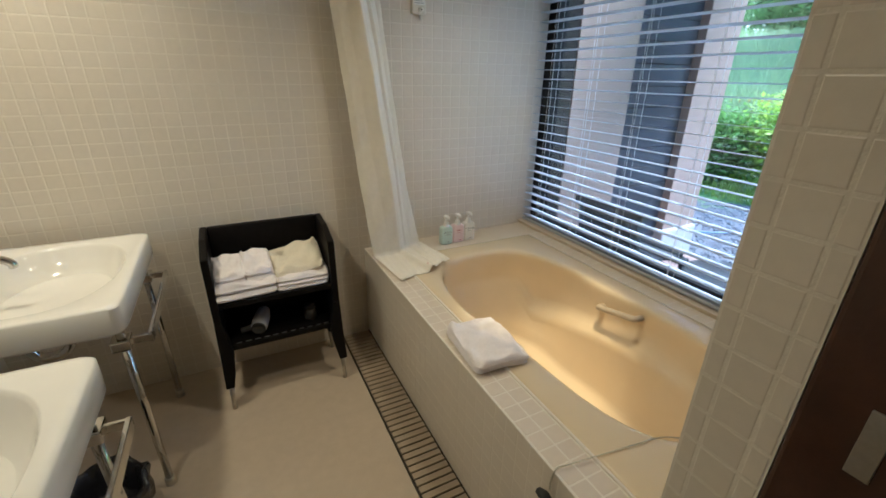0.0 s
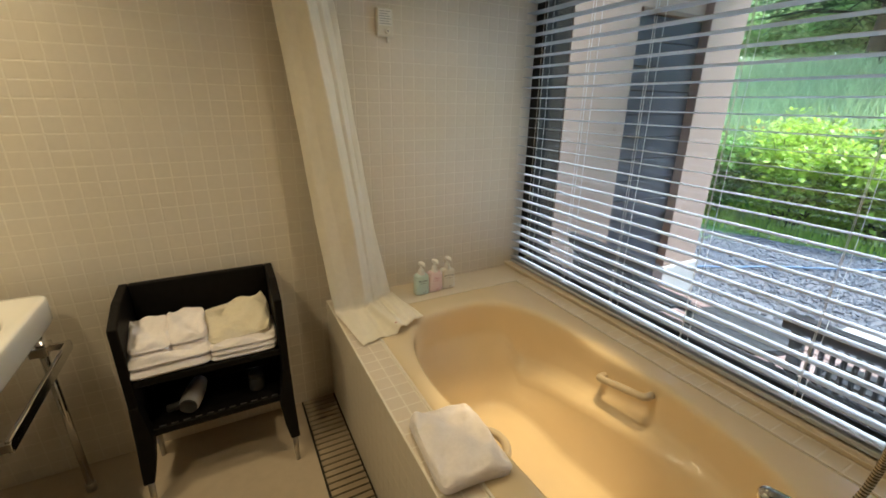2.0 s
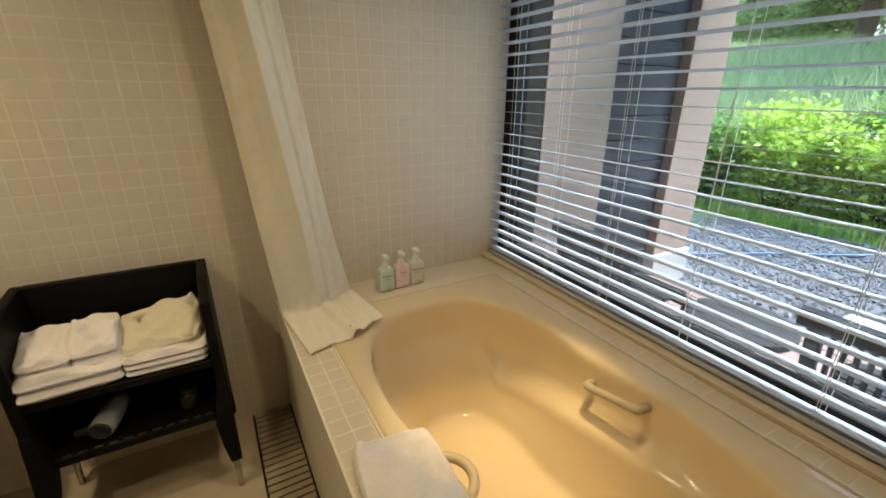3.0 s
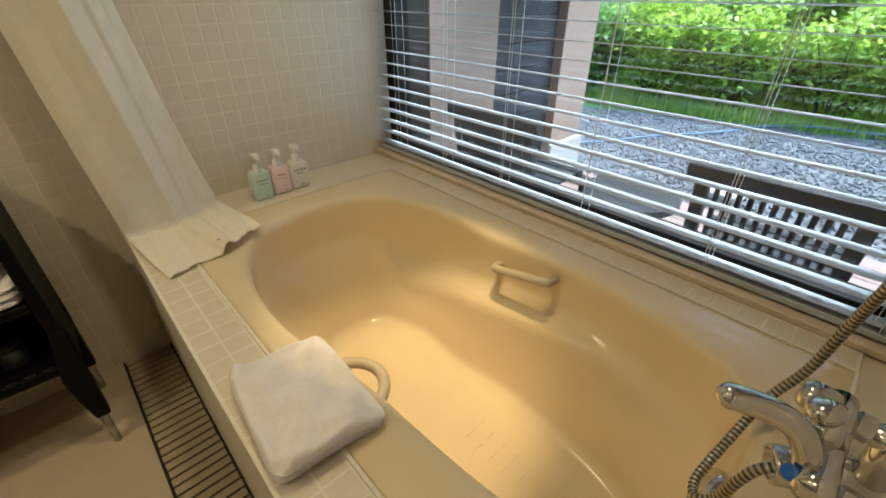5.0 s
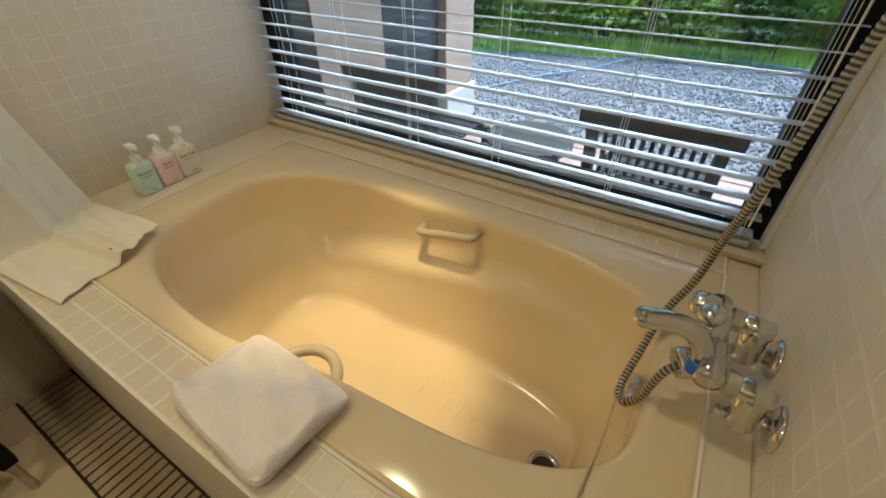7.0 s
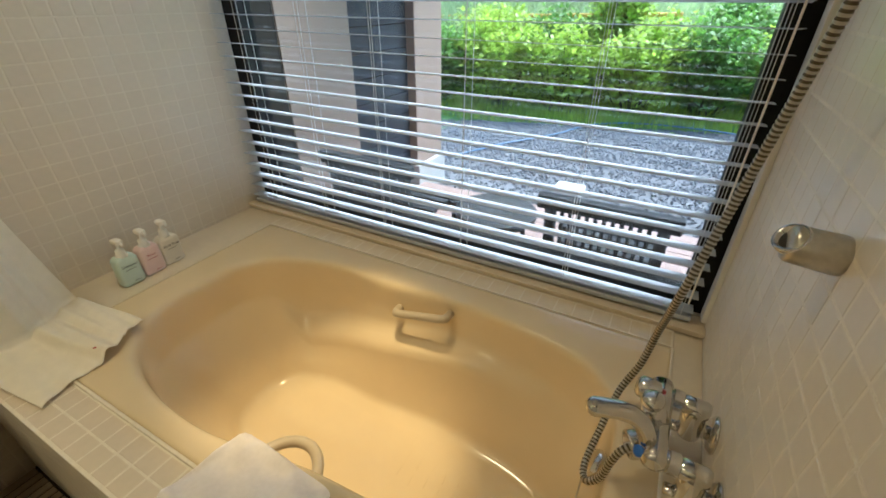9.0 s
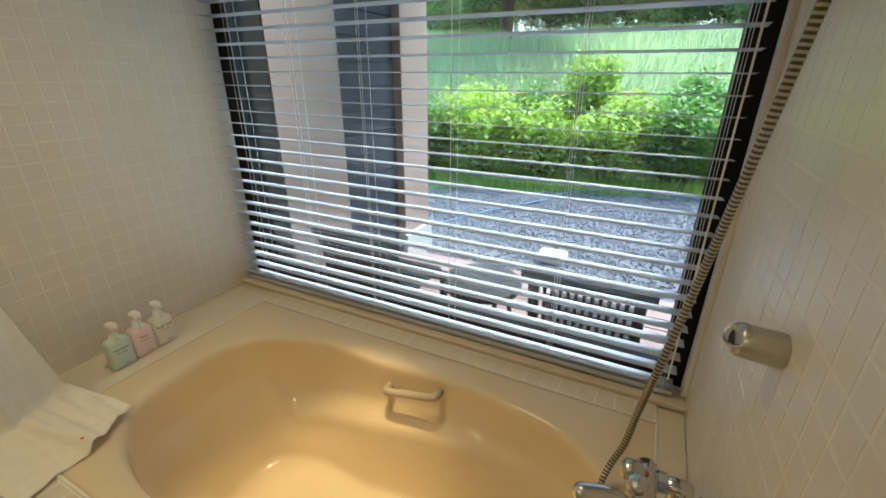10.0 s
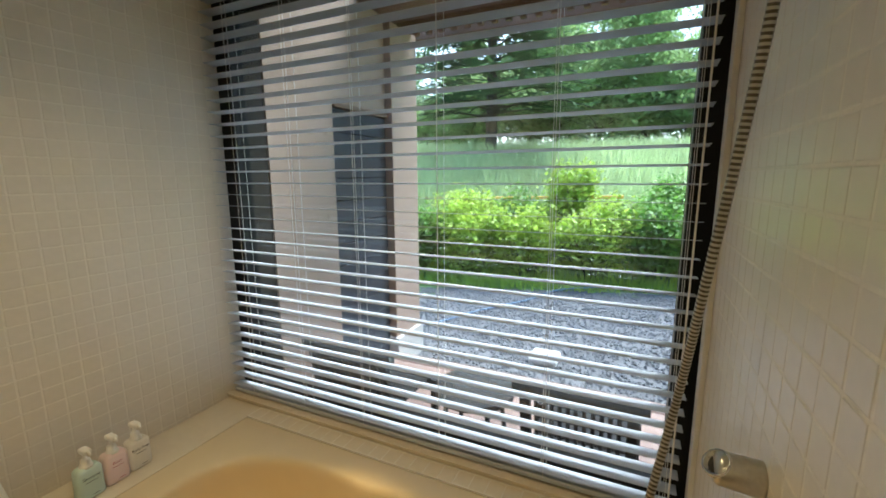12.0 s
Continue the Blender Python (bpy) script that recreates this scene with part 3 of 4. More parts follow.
sheath.data.materials.append(M_HOSEGAP)
sheath.data.polygons.foreach_set("material_index", [1 if (i // 12) % SUB in (0, 3) and i < 12 * (len(samples) - 1) else 0 for i in range(len(sheath.data.polygons))])
part("shower_head", lathe([(0.010, 0), (0.013, 0.03), (0.014, 0.12), (0.020, 0.16), (0.034, 0.19), (0.034, 0.205), (0.030, 0.207)], (1.075, 0.498, 1.94), (-0.02, 0.25, 1), 20), M_CHROME, hose, smooth=True)

hold = thing("shower_holder", (1.08, YB, 1.08), "chrome shower head holder fixed to the tiled wall", "shower holder")
part("arm", lathe([(0.0255, 0), (0.0262, 0.006), (0.0255, 0.030), (0.0248, 0.055), (0.022, 0.060), (0.014, 0.062)], (1.088, YB, 1.070), (-0.06, 1, 0.10), 28), M_STEEL, hold, smooth=True)
cradle = part("cradle", lathe([(0.012, 0), (0.0205, 0.003), (0.0215, 0.008), (0.0215, 0.015), (0.0200, 0.017), (0.0160, 0.016), (0.0150, 0.009), (0.004, 0.008)], (1.086, 0.510, 1.075), (-0.40, 0.62, 0.68), 28), M_CHROME, hold, smooth=True)
# The hollow's shade is painted as a near-black disc.
part("cradle_shade", lathe([(0.0148, 0.0095), (0.014, 0.0105), (0.004, 0.011)], (1.086, 0.510, 1.075), (-0.40, 0.62, 0.68), 22), M_SHADEBLACK, cradle)
upper = thing("upper_shower_holder", (1.08, YB, 1.96), "chrome upper shower holder on the tiled wall", "shower holder")
part("bracket", lathe([(0.025, 0), (0.025, 0.006), (0.017, 0.012), (0.017, 0.05), (0.012, 0.054)], (1.082, YB, 1.99), (0, 1, 0.1), 22), M_CHROME, upper, smooth=True)

# ---- bottles ----


def bottle(x, y, colour, word, label):
    t = thing("pump_bottle", (x, y, ZR + 0.001), label, "bottle", "bottles on the bath ledge")
    z0 = ZR + 0.001
    bm = box(x - 0.0355, y - 0.023, z0, x + 0.0355, y + 0.023, z0 + 0.106, 0.0125, 4)
    for v in bm.verts:
        f = max(0, (v.co.z - z0 - 0.083) / 0.023)
        v.co.x = x + (v.co.x - x) * (1 - 0.24 * f * f)
    body = part("body", bm, M_BOTTLE[colour], t, smooth=True)
    part("neck", lathe([(0.021, 0), (0.0165, 0.005), (0.0140, 0.010), (0.0130, 0.022), (0.008, 0.026), (0.005, 0.028), (0.005, 0.046)], (x, y, z0 + 0.103), seg=18), M_PUMP, t, "white pump collar", smooth=True)
    bm = box(x - 0.0115, y - 0.024, z0 + 0.148, x + 0.0115, y + 0.013, z0 + 0.164, 0.005, 3)
    bm = tube([(x, y - 0.020, z0 + 0.157), (x, y - 0.030, z0 + 0.156), (x, y - 0.036, z0 + 0.150)], 0.0045, 10, bm)
    part("pump_head", bm, M_PUMP, t, "white pump head", smooth=True)
    cu = bpy.data.curves.new("lettering", "FONT")
    cu.body, cu.size, cu.align_x, cu.extrude = word, 0.0125, "CENTER", 0.0002
    ob = new("lettering", cu)
    ob.parent = t
    ob.matrix_basis = pose(0, -0.0234, 0.070, 90, 0, 0)
    cu.materials.append(M_INK[colour])
    part("fine_print", box(x - 0.016, y - 0.0235, z0 + 0.0595, x + 0.016, y - 0.0230, z0 + 0.0610), M_INK[colour], body)
    part("fine_print", box(x - 0.002, y - 0.0235, z0 + 0.0150, x + 0.016, y - 0.0230, z0 + 0.0166), M_INK[colour], body)


bottle(0.986, 2.134, "green", "Shampoo", "pale green pump bottle of shampoo on the ledge")
bottle(1.060, 2.140, "pink", "Rinse", "pale pink pump bottle of rinse on the ledge")
bottle(1.133, 2.146, "white", "Body Soap", "off-white pump bottle of body soap on the ledge")

# ---- small device on the far wall ----
dev = thing("wall_device", (0.882, YA, 1.67), "small aged white plastic wall box with a printed notice", "wall box")
part("case", box(0.846, YA - 0.024, 1.660, 0.918, YA, 1.765, 0.005), M_SIGN, dev)
notice = part("notice", box(0.853, YA - 0.0252, 1.698, 0.911, YA - 0.0244, 1.759), M_PAPER, dev, "white printed notice")
bm = bmesh.new()
for k in range(6):
    box(0.857, YA - 0.0256, 1.704 + k * 0.009, 0.857 + (0.048, 0.041, 0.050, 0.045, 0.036, 0.047)[k], YA - 0.0253, 1.7072 + k * 0.009, 0, 2, bm)
part("print_lines", bm, M_DRYER, notice)
part("knob", lathe([(0.010, 0), (0.012, 0.004), (0.011, 0.014), (0.004, 0.016)], (0.887, YA - 0.024, 1.678), (0, -1, 0), 18), M_SIGN, dev, smooth=True)
part("knob_hole", lathe([(0.0035, 0), (0.003, 0.001)], (0.887, YA - 0.040, 1.678), (0, -1, 0), 10), M_DRYDARK, dev)
part("lower_tab", box(0.893, YA - 0.012, 1.640, 0.908, YA, 1.661, 0.002), M_SIGN, dev)

# ---- shower curtain ----
curtain = thing("shower_curtain", (0.65, 2.1, ZR), "cream nylon shower curtain gathered beside the tiled wall over the rim", "curtain")
NU, NV = 96, 70
cv, cf = [], []


def curtain_point(u, f):
    """u across the cloth, f from 0 at the rail to 1 at the rim."""
    k = 0.44 + 0.12 * (1 - f)
    prof = [(0.0, 0.030), (k * 0.25, 0.006), (k * 0.6, -0.006), (k * 0.92, -0.034), (k, -0.040), (k + 0.06, -0.020), (k + 0.16, 0.030), (k + 0.22, 0.028), (k + 0.26, 0.050), (k + 0.36, 0.090), (1.01, 0.098)]
    i = max(n for n in range(len(prof) - 1) if prof[n][0] <= u)
    (ua, ya), (ub, yb) = prof[i], prof[i + 1]
    fold = (ya + (yb - ya) * (u - ua) / (ub - ua)) * (1 - 0.75 * f ** 5) + 0.004 * math.sin(f * 19 + u * 5) + 0.003 * math.sin(f * 43 + u * 17)
    x = 0.375 + 0.215 * u + f ** 0.9 * (0.190 + 0.045 * u) + 0.022 * u * f ** 3 + 0.008 * math.sin(f * 5 + u * 7)
    y = 2.135 + fold + 0.02 * math.sin(f * 4 + 3 * u) - 0.03 * f * (1 - u)
    return Vector((x, y, 2.20 - (2.20 - ZR - 0.012) * f))


for j in range(NV):
    f = j / (NV - 1)
    for i in range(NU):
        cv.append(curtain_point(i / (NU - 1), f))
NF = 24
for j in range(1, NF):
    g = j / (NF - 1)
    for i in range(NU):
        u = i / (NU - 1)
        p = curtain_point(u, 1.0)
        hem = 1.800 + 0.060 * u + 0.012 * math.sin(u * 9)
        ridge = 0.038 / (1 + math.exp(-(u - 0.44) / 0.016)) - 0.020 * min(1.0, max(0.0, (u - 0.46) / 0.22)) + 0.012 / (1 + math.exp(-(u - 0.72) / 0.015))
        sway = 0.022 * g * (0.5 + u) + 0.026 * g * (1 - u) + 0.046 * g * u - 0.05 * g * u * u
        droop = -0.008 * max(0, g - 0.75) * 4 * (1 if u > 0.75 else 0)
        cv.append(Vector((p.x + sway, p.y + (hem - p.y) * g, ZR + 0.010 + ridge * (0.5 + 0.5 * g) + 0.0025 * math.sin(u * 40 + g * 6) - 0.004 * (1 - u) * g + droop)))
for j in range(NV + NF - 2):
    for i in range(NU - 1):
        a = j * NU + i
        cf.append((a, a + 1, a + NU + 1, a + NU))
cloth = raw("cloth", cv, cf, M_CURTAIN, curtain, smooth=True)
sol = cloth.modifiers.new("thickness", "SOLIDIFY")
sol.thickness = 0.0012
part("hem_mark", lathe([(0.004, 0), (0.004, 0.0006), (0.002, 0.0008)], (0.742, 1.846, ZR + 0.046), (0.1, 0.1, 1), 10), M_INK["pink"], curtain, "small reddish stain mark")
rail = thing("curtain_rail", (0.56, 1.36, 2.21), "slim chrome shower curtain rail between the walls", "curtain rail")
part("rod", tube([(0.52, YB, 2.215), (0.52, YA, 2.215)], 0.0125, 14), M_CHROME, rail, smooth=True)

# ---- folded bath mat on the rim ----
mat_thing = thing("folded_bath_mat", (0.66, 1.215, ZR), "folded white terry bath mat lying on the tub rim", "bath mat")


def pad(name, c, ax, ay, w, d, h, parent, material, seed, layers=1, edge=0.014, wave=0.004, n=26, bow=0.0):
    """A soft folded cloth: a cushion of one or more layers with a wavy top. c: centre of its underside; ax, ay: its axes."""
    r = random.Random(seed)
    ph = [r.uniform(0, 6.3) for _ in range(6)]
    ax, ay, c = Vector(ax).normalized(), Vector(ay).normalized(), Vector(c)
    for q in range(layers):
        vs, fs = [], []
        h0, h1 = h * q / layers, h * (q + 1) / layers
        sh = (r.uniform(-0.004, 0.004), r.uniform(-0.004, 0.004))
        for side in (1, 0):
            for j in range(n):
                for i in range(n):
                    u, v = i / (n - 1) * 2 - 1, j / (n - 1) * 2 - 1
                    uu = math.copysign(1 - (1 - abs(u)) ** 1.6, u)
                    vv = math.copysign(1 - (1 - abs(v)) ** 1.6, v)
                    e = min((1 - abs(uu)) * w / 2, (1 - abs(vv)) * d / 2)
                    big = max(abs(uu), abs(vv))
                    pull = big / max(1e-6, (abs(uu) ** 9 + abs(vv) ** 9) ** (1 / 9))
                    uu, vv = uu * pull, vv * pull
                    rr = min(edge, (h1 - h0) * 0.5)
                    k = 1.0 if e >= rr else math.sqrt(max(0.0, 1 - ((rr - e) / rr) ** 2))
                    mid = (h0 + h1) / 2
                    zz = mid + (h1 - h0) / 2 * k * (1 if side else -1)
                    wob = wave * (math.sin(u * 3.1 + ph[0]) * math.sin(v * 2.3 + ph[1]) + 0.6 * math.sin(u * 6.1 + v * 4.2 + ph[2]) + 0.35 * math.sin(u * 9.7 - v * 7.1 + ph[5]) + 0.2 * math.sin(v * 17 + u * 5 + ph[3])) * k
                    ww = w / 2 * (1 + 0.02 * math.sin(v * 3 + ph[3]))
                    dd = d / 2 * (1 + 0.02 * math.sin(u * 3 + ph[4]))
                    p = c + ax * (uu * ww + sh[0]) + ay * (vv * dd + sh[1]) + Vector((0, 0, zz + (wob if (side and q == layers - 1) else 0) - bow * uu * uu))
                    vs.append(p)
        o = n * n
        for j in range(n - 1):
            for i in range(n - 1):
                a = j * n + i
                fs.append((a, a + 1, a + n + 1, a + n))
                fs.append((o + a, o + a + n, o + a + n + 1, o + a + 1))
        for i in range(n - 1):
            fs += [(i, o + i, o + i + 1, i + 1), (n * (n - 1) + i, n * (n - 1) + i + 1, o + n * (n - 1) + i + 1, o + n * (n - 1) + i),
                   (i * n, (i + 1) * n, o + (i + 1) * n, o + i * n), (i * n + n - 1, o + i * n + n - 1, o + (i + 1) * n + n - 1, (i + 1) * n + n - 1)]
        raw(name, vs, fs, material, parent, smooth=True)


pad("fold", (0.670, 1.208, ZR + 0.004), (1, -0.12, -0.02), (0.06, 1, 0), 0.190, 0.258, 0.042, mat_thing, M_TOWEL, 3, layers=2, edge=0.017, wave=0.009, n=48, bow=0.008)

# ---- black towel stand shaped like an armchair ----
chair = thing("towel_stand", (0.075, 2.1, 0), "black wooden armchair-shaped towel stand with two shelves and metal feet", "towel stand")
cx0, cx1, cy0, cy1 = -0.190, 0.340, 1.972, 2.255
for x0, x1 in ((cx0, cx0 + 0.030), (cx1 - 0.030, cx1)):
    bm = box(x0, cy0, 0.262, x1, cy1, 0.757, 0.0)
    for v in bm.verts:
        if v.co.z > 0.7 and v.co.y < 2.1:
            v.co.z = 0.706
    bmesh.ops.bisect_plane(bm, geom=bm.verts[:] + bm.edges[:] + bm.faces[:], plane_co=(0, 2.10, 0), plane_no=(0, 1, 0))
    for v in bm.verts:
        if v.co.z > 0.7 and abs(v.co.y - 2.10) < 0.01:
            v.co.z = 0.748
    bmesh.ops.bevel(bm, geom=bm.edges[:], offset=0.006, segments=2, affect="EDGES", profile=0.5)
    part("side_panel", bm, M_BLACK, chair)
part("backrest", box(cx0 + 0.03, cy1 - 0.028, 0.262, cx1 - 0.03, cy1, 0.757, 0.006), M_BLACK, chair)
part("upper_shelf", box(cx0 + 0.03, cy0 + 0.004, 0.472, cx1 - 0.03, cy1 - 0.028, 0.498, 0.004), M_BLACK, chair)
part("lower_shelf", box(cx0 + 0.03, cy0 + 0.004, 0.262, cx1 - 0.03, cy1 - 0.028, 0.290, 0.004), M_BLACK, chair)
for sx, x in ((-1, cx0), (1, cx1)):
    for y, dy in ((cy0, -0.055), (cy1 - 0.06, -0.02)):
        bm = bmesh.new()
        rows = []
        for z, w, d, ox in ((0.40, 0.030, 0.055, 0), (0.29, 0.050, 0.058, 0), (0.262, 0.055, 0.055, 0), (0.18, 0.046, 0.048, 0.004), (0.112, 0.032, 0.034, 0.008)):
            f = (0.40 - z) / 0.30
            xa = x - sx * (w + ox * 0.3) if sx > 0 else x
            xb = x if sx > 0 else x + (w + ox * 0.3)
            sh = sx * ox
            ya = y + dy * f - 0.002
            rows.append([bm.verts.new(p) for p in ((xa + sh * 0.3, ya, z), (xb + sh * 0.3, ya, z), (xb + sh * 0.3, ya + d, z), (xa + sh * 0.3, ya + d, z))])
        for i in range(len(rows) - 1):
            for k in range(4):
                bm.faces.new((rows[i][k], rows[i + 1][k], rows[i + 1][(k + 1) % 4], rows[i][(k + 1) % 4]))
        bm.faces.new(rows[0])
        bm.faces.new(rows[-1][::-1])
        bmesh.ops.bevel(bm, geom=bm.edges[:], offset=0.004, segments=2, affect="EDGES", profile=0.5)
        leg = part("leg", bm, M_BLACK, chair)
        fx = x - sx * 0.018
        part("metal_foot", tube([(fx, y - 0.040 if dy < -0.03 else y + 0.004, 0.115), (fx + sx * 0.002, y - 0.052 if dy < -0.03 else y, 0.0)], 0.0115, 12, taper=lambda f: 1.0 - 0.2 * f), M_STEEL, leg, "brushed metal foot", smooth=True)
for k in range(11):
    part("cane_slot", box(cx0 + 0.07 + k * 0.038, cy0 + 0.012, 0.2905, cx0 + 0.092 + k * 0.038, cy0 + 0.016, 0.2925), M_STEEL, chair, "small metal staple")

# towels on the stand
Z1 = 0.499
tw = thing("folded_towel", (-0.04, 2.07, Z1), "thick folded white bath towel on the black towel stand", "towel", "towels on the stand")
pad("fold", (-0.046, 2.075, Z1), (1, 0.03, 0.0), (0, 1, 0), 0.258, 0.20, 0.070, tw, M_TOWEL, 11, layers=2, edge=0.034, wave=0.010, n=34)
tw = thing("folded_towel", (0.2, 2.07, Z1), "thick folded white bath towel under a cream nightwear bundle", "towel", "towels on the stand")
pad("fold", (0.193, 2.08, Z1), (1, 0.02, 0), (0, 1, 0), 0.236, 0.20, 0.062, tw, M_TOWEL, 12, layers=3, edge=0.03, wave=0.009, n=34)
tw = thing("folded_face_towel", (-0.1, 2.09, 0.571), "small rolled white face towel on top of a bath towel", "towel", "face towels on the stand")
pad("fold", (-0.104, 2.085, 0.572), (1, 0.08, 0), (-0.08, 1, 0.25), 0.126, 0.17, 0.058, tw, M_TOWEL, 13, layers=2, edge=0.026, wave=0.008, n=30)
tw = thing("folded_face_towel", (0.01, 2.09, 0.571), "small rolled white face towel on top of a bath towel", "towel", "face towels on the stand")
pad("fold", (0.015, 2.095, 0.573), (1, 0.04, 0), (-0.04, 1, 0.25), 0.122, 0.17, 0.058, tw, M_TOWEL, 14, layers=2, edge=0.026, wave=0.008, n=30)
tw = thing("folded_nightwear", (0.18, 2.1, 0.56), "folded cream cotton garment slanted over a towel", "garment", "towels on the stand")
pad("fold", (0.185, 2.105, 0.561), (1, 0.0, 0.10), (0, 1, 0.42), 0.225, 0.18, 0.050, tw, M_TOWELY, 15, layers=3, edge=0.022, wave=0.013, n=36)

# hair dryer on the lower shelf
dry = thing("hair_dryer", (-0.05, 2.03, 0.29), "grey hair dryer with a dark nozzle lying on the lower shelf", "hair dryer")
part("barrel", lathe([(0.026, 0), (0.034, 0.006), (0.036, 0.05), (0.034, 0.10), (0.028, 0.14), (0.020, 0.145)], (-0.022, 2.010, 0.330), (0.25, 1, 0.05), 24), M_DRYER, dry, smooth=True)
part("nozzle", lathe([(0.030, 0), (0.031, 0.004), (0.026, 0.005), (0.024, -0.01)], (-0.023, 2.008, 0.330), (-0.25, -1, -0.05), 24), M_DRYDARK, dry, "dark air grille", smooth=True)
part("handle", tube([(-0.03, 2.05, 0.325), (-0.06, 2.05, 0.316), (-0.095, 2.055, 0.309)], 0.015, 14, smooth_n=4), M_DRYDARK, dry, smooth=True)
jar = thing("small_pot", (0.22, 2.06, 0.29), "small dark round pot on the lower shelf of the stand", "pot")
part("body", lathe([(0.028, 0), (0.03, 0.004), (0.03, 0.05), (0.024, 0.056)], (0.215, 2.07, 0.291)), M_DRYDARK, jar, smooth=True)
part("lid", lathe([(0.028, 0), (0.028, 0.014), (0.02, 0.017)], (0.215, 2.07, 0.347)), M_DRYDARK, jar, smooth=True)

# ---- washbasins on chrome stands ----


def washbasin(y0, y1, label):
    zt, xf, xb = 0.785, -0.360, XL + 0.02
    t = thing("washbasin", (-0.65, (y0 + y1) / 2, 0), label, "washbasin", "washbasins on chrome stands")
    n, m = 64, []
    cx, cy = (xf + xb) / 2 + 0.055, (y0 + y1) / 2

    def outer(ins, z):
        return [(((xf + xb) / 2 + ((xf - xb) / 2 - ins) * se(math.cos(a), 18)), cy + ((y1 - y0) / 2 - ins) * se(math.sin(a), 18), z) for a in (2 * math.pi * k / n for k in range(n))]

    def bowl(f, z):
        return [(cx + 0.205 * f * se(math.cos(a), 2.3), cy + 0.285 * f * se(math.sin(a), 2.3), z) for a in (2 * math.pi * k / n for k in range(n))]

    rr = [outer(0.03, zt - 0.095), outer(0.006, zt - 0.090), outer(0.0, zt - 0.080), outer(0.0, zt - 0.006), outer(0.006, zt), outer(0.02, zt), bowl(1.02, zt), bowl(1.0, zt - 0.002), bowl(0.97, zt - 0.012), bowl(0.93, zt - 0.035),
          bowl(0.84, zt - 0.075), bowl(0.68, zt - 0.105), bowl(0.4, zt - 0.122), bowl(0.1, zt - 0.128)]
    vs = [p for r in rr for p in r]
    fs = [(i * n + k, i * n + (k + 1) % n, (i + 1) * n + (k + 1) % n, (i + 1) * n + k) for i in range(len(rr) - 1) for k in range(n)]
    fs += [tuple(range(n))[::-1], tuple((len(rr) - 1) * n + k for k in range(n))]
    basin_part = raw("basin", vs, fs, M_BASIN, t, smooth=True)
    es = basin_part.modifiers.new("edges", "EDGE_SPLIT")
    es.split_angle = radians(50)
    part("overflow_ring", lathe([(0.012, 0), (0.012, 0.004), (0.008, 0.005)], (cx - 0.19, cy, zt - 0.04), (1, 0, 0.5), 16), M_CHROME, basin_part, smooth=True)
    for yy in (y0 + 0.10, y1 - 0.07):
        part("leg", tube([(-0.405, yy, 0.68), (-0.400, yy, 0.35), (-0.398, yy, 0.02)], 0.0125, 14), M_CHROME, t, smooth=True)
        part("foot", lathe([(0.017, 0), (0.017, 0.03), (0.013, 0.034)], (-0.398, yy, 0.0), seg=16), M_STEEL, t, smooth=True)
        part("clamp", box(-0.432, yy - 0.03, 0.60, -0.38, yy + 0.03, 0.635, 0.004), M_CHROME, t)
        part("bracket", box(-0.90, yy - 0.01, 0.655, -0.39, yy + 0.01, 0.69, 0.003), M_CHROME, t)
    part("towel_bar", box(-0.336, y0 + 0.10, 0.598, -0.324, y1 - 0.07, 0.636, 0.003), M_CHROME, t, "flat chrome towel bar")
    part("bar_arm", box(-0.405, y0 + 0.095, 0.606, -0.324, y0 + 0.107, 0.630, 0.002), M_CHROME, t)
    part("bar_arm", box(-0.405, y1 - 0.077, 0.606, -0.324, y1 - 0.065, 0.630, 0.002), M_CHROME, t)
    part("waste_trap", tube([(cx, cy, zt - 0.10), (cx, cy, zt - 0.24), (cx - 0.03, cy, zt - 0.29), (cx - 0.09, cy, zt - 0.29), (cx - 0.12, cy, zt - 0.24), (cx - 0.16, cy, zt - 0.22), (xb - 0.01, cy, zt - 0.22)], 0.016, 14, smooth_n=5), M_CHROME, t, "chrome waste trap", smooth=True)
    part("valve", lathe([(0.012, 0), (0.012, 0.05), (0.018, 0.055), (0.018, 0.075), (0.008, 0.08)], (xb, cy + 0.12, zt - 0.20), (1, 0, 0), 16), M_CHROME, t, smooth=True)
    f = thing("basin_tap", (xb + 0.06, cy, zt), "small chrome basin tap on the washbasin edge", "tap", "basin taps")
    part("column", lathe([(0.024, 0), (0.024, 0.006), (0.019, 0.012), (0.019, 0.09), (0.022, 0.10), (0.02, 0.125), (0.01, 0.13)], (xb + 0.10, cy, zt), seg=20), M_CHROME, f, smooth=True)
    part("spout", tube([(xb + 0.10, cy, zt + 0.06), (xb + 0.17, cy, zt + 0.078), (xb + 0.25, cy, zt + 0.075), (xb + 0.285, cy, zt + 0.058), (xb + 0.29, cy, zt + 0.04)], 0.0125, 14, smooth_n=5), M_CHROME, f, smooth=True)


washbasin(1.515, 2.190, "white ceramic washbasin on a chrome stand beside the far wall")
washbasin(0.620, 1.290, "white ceramic washbasin on a chrome stand near the entrance")
bn = thing("waste_bin", (-0.50, 1.40, 0), "black waste bin lined with a shiny black plastic bag", "waste bin")
bm = lathe([(0.095, 0), (0.10, 0.005), (0.118, 0.24), (0.121, 0.245), (0.115, 0.245), (0.098, 0.02)], (-0.52, 1.42, 0), seg=28)
part("bin", bm, M_BLACK, bn, smooth=True)
bm = lathe([(0.119, 0.15), (0.125, 0.20), (0.128, 0.24), (0.124, 0.256), (0.112, 0.25), (0.100, 0.20), (0.07, 0.06)], (-0.52, 1.42, 0), seg=60)
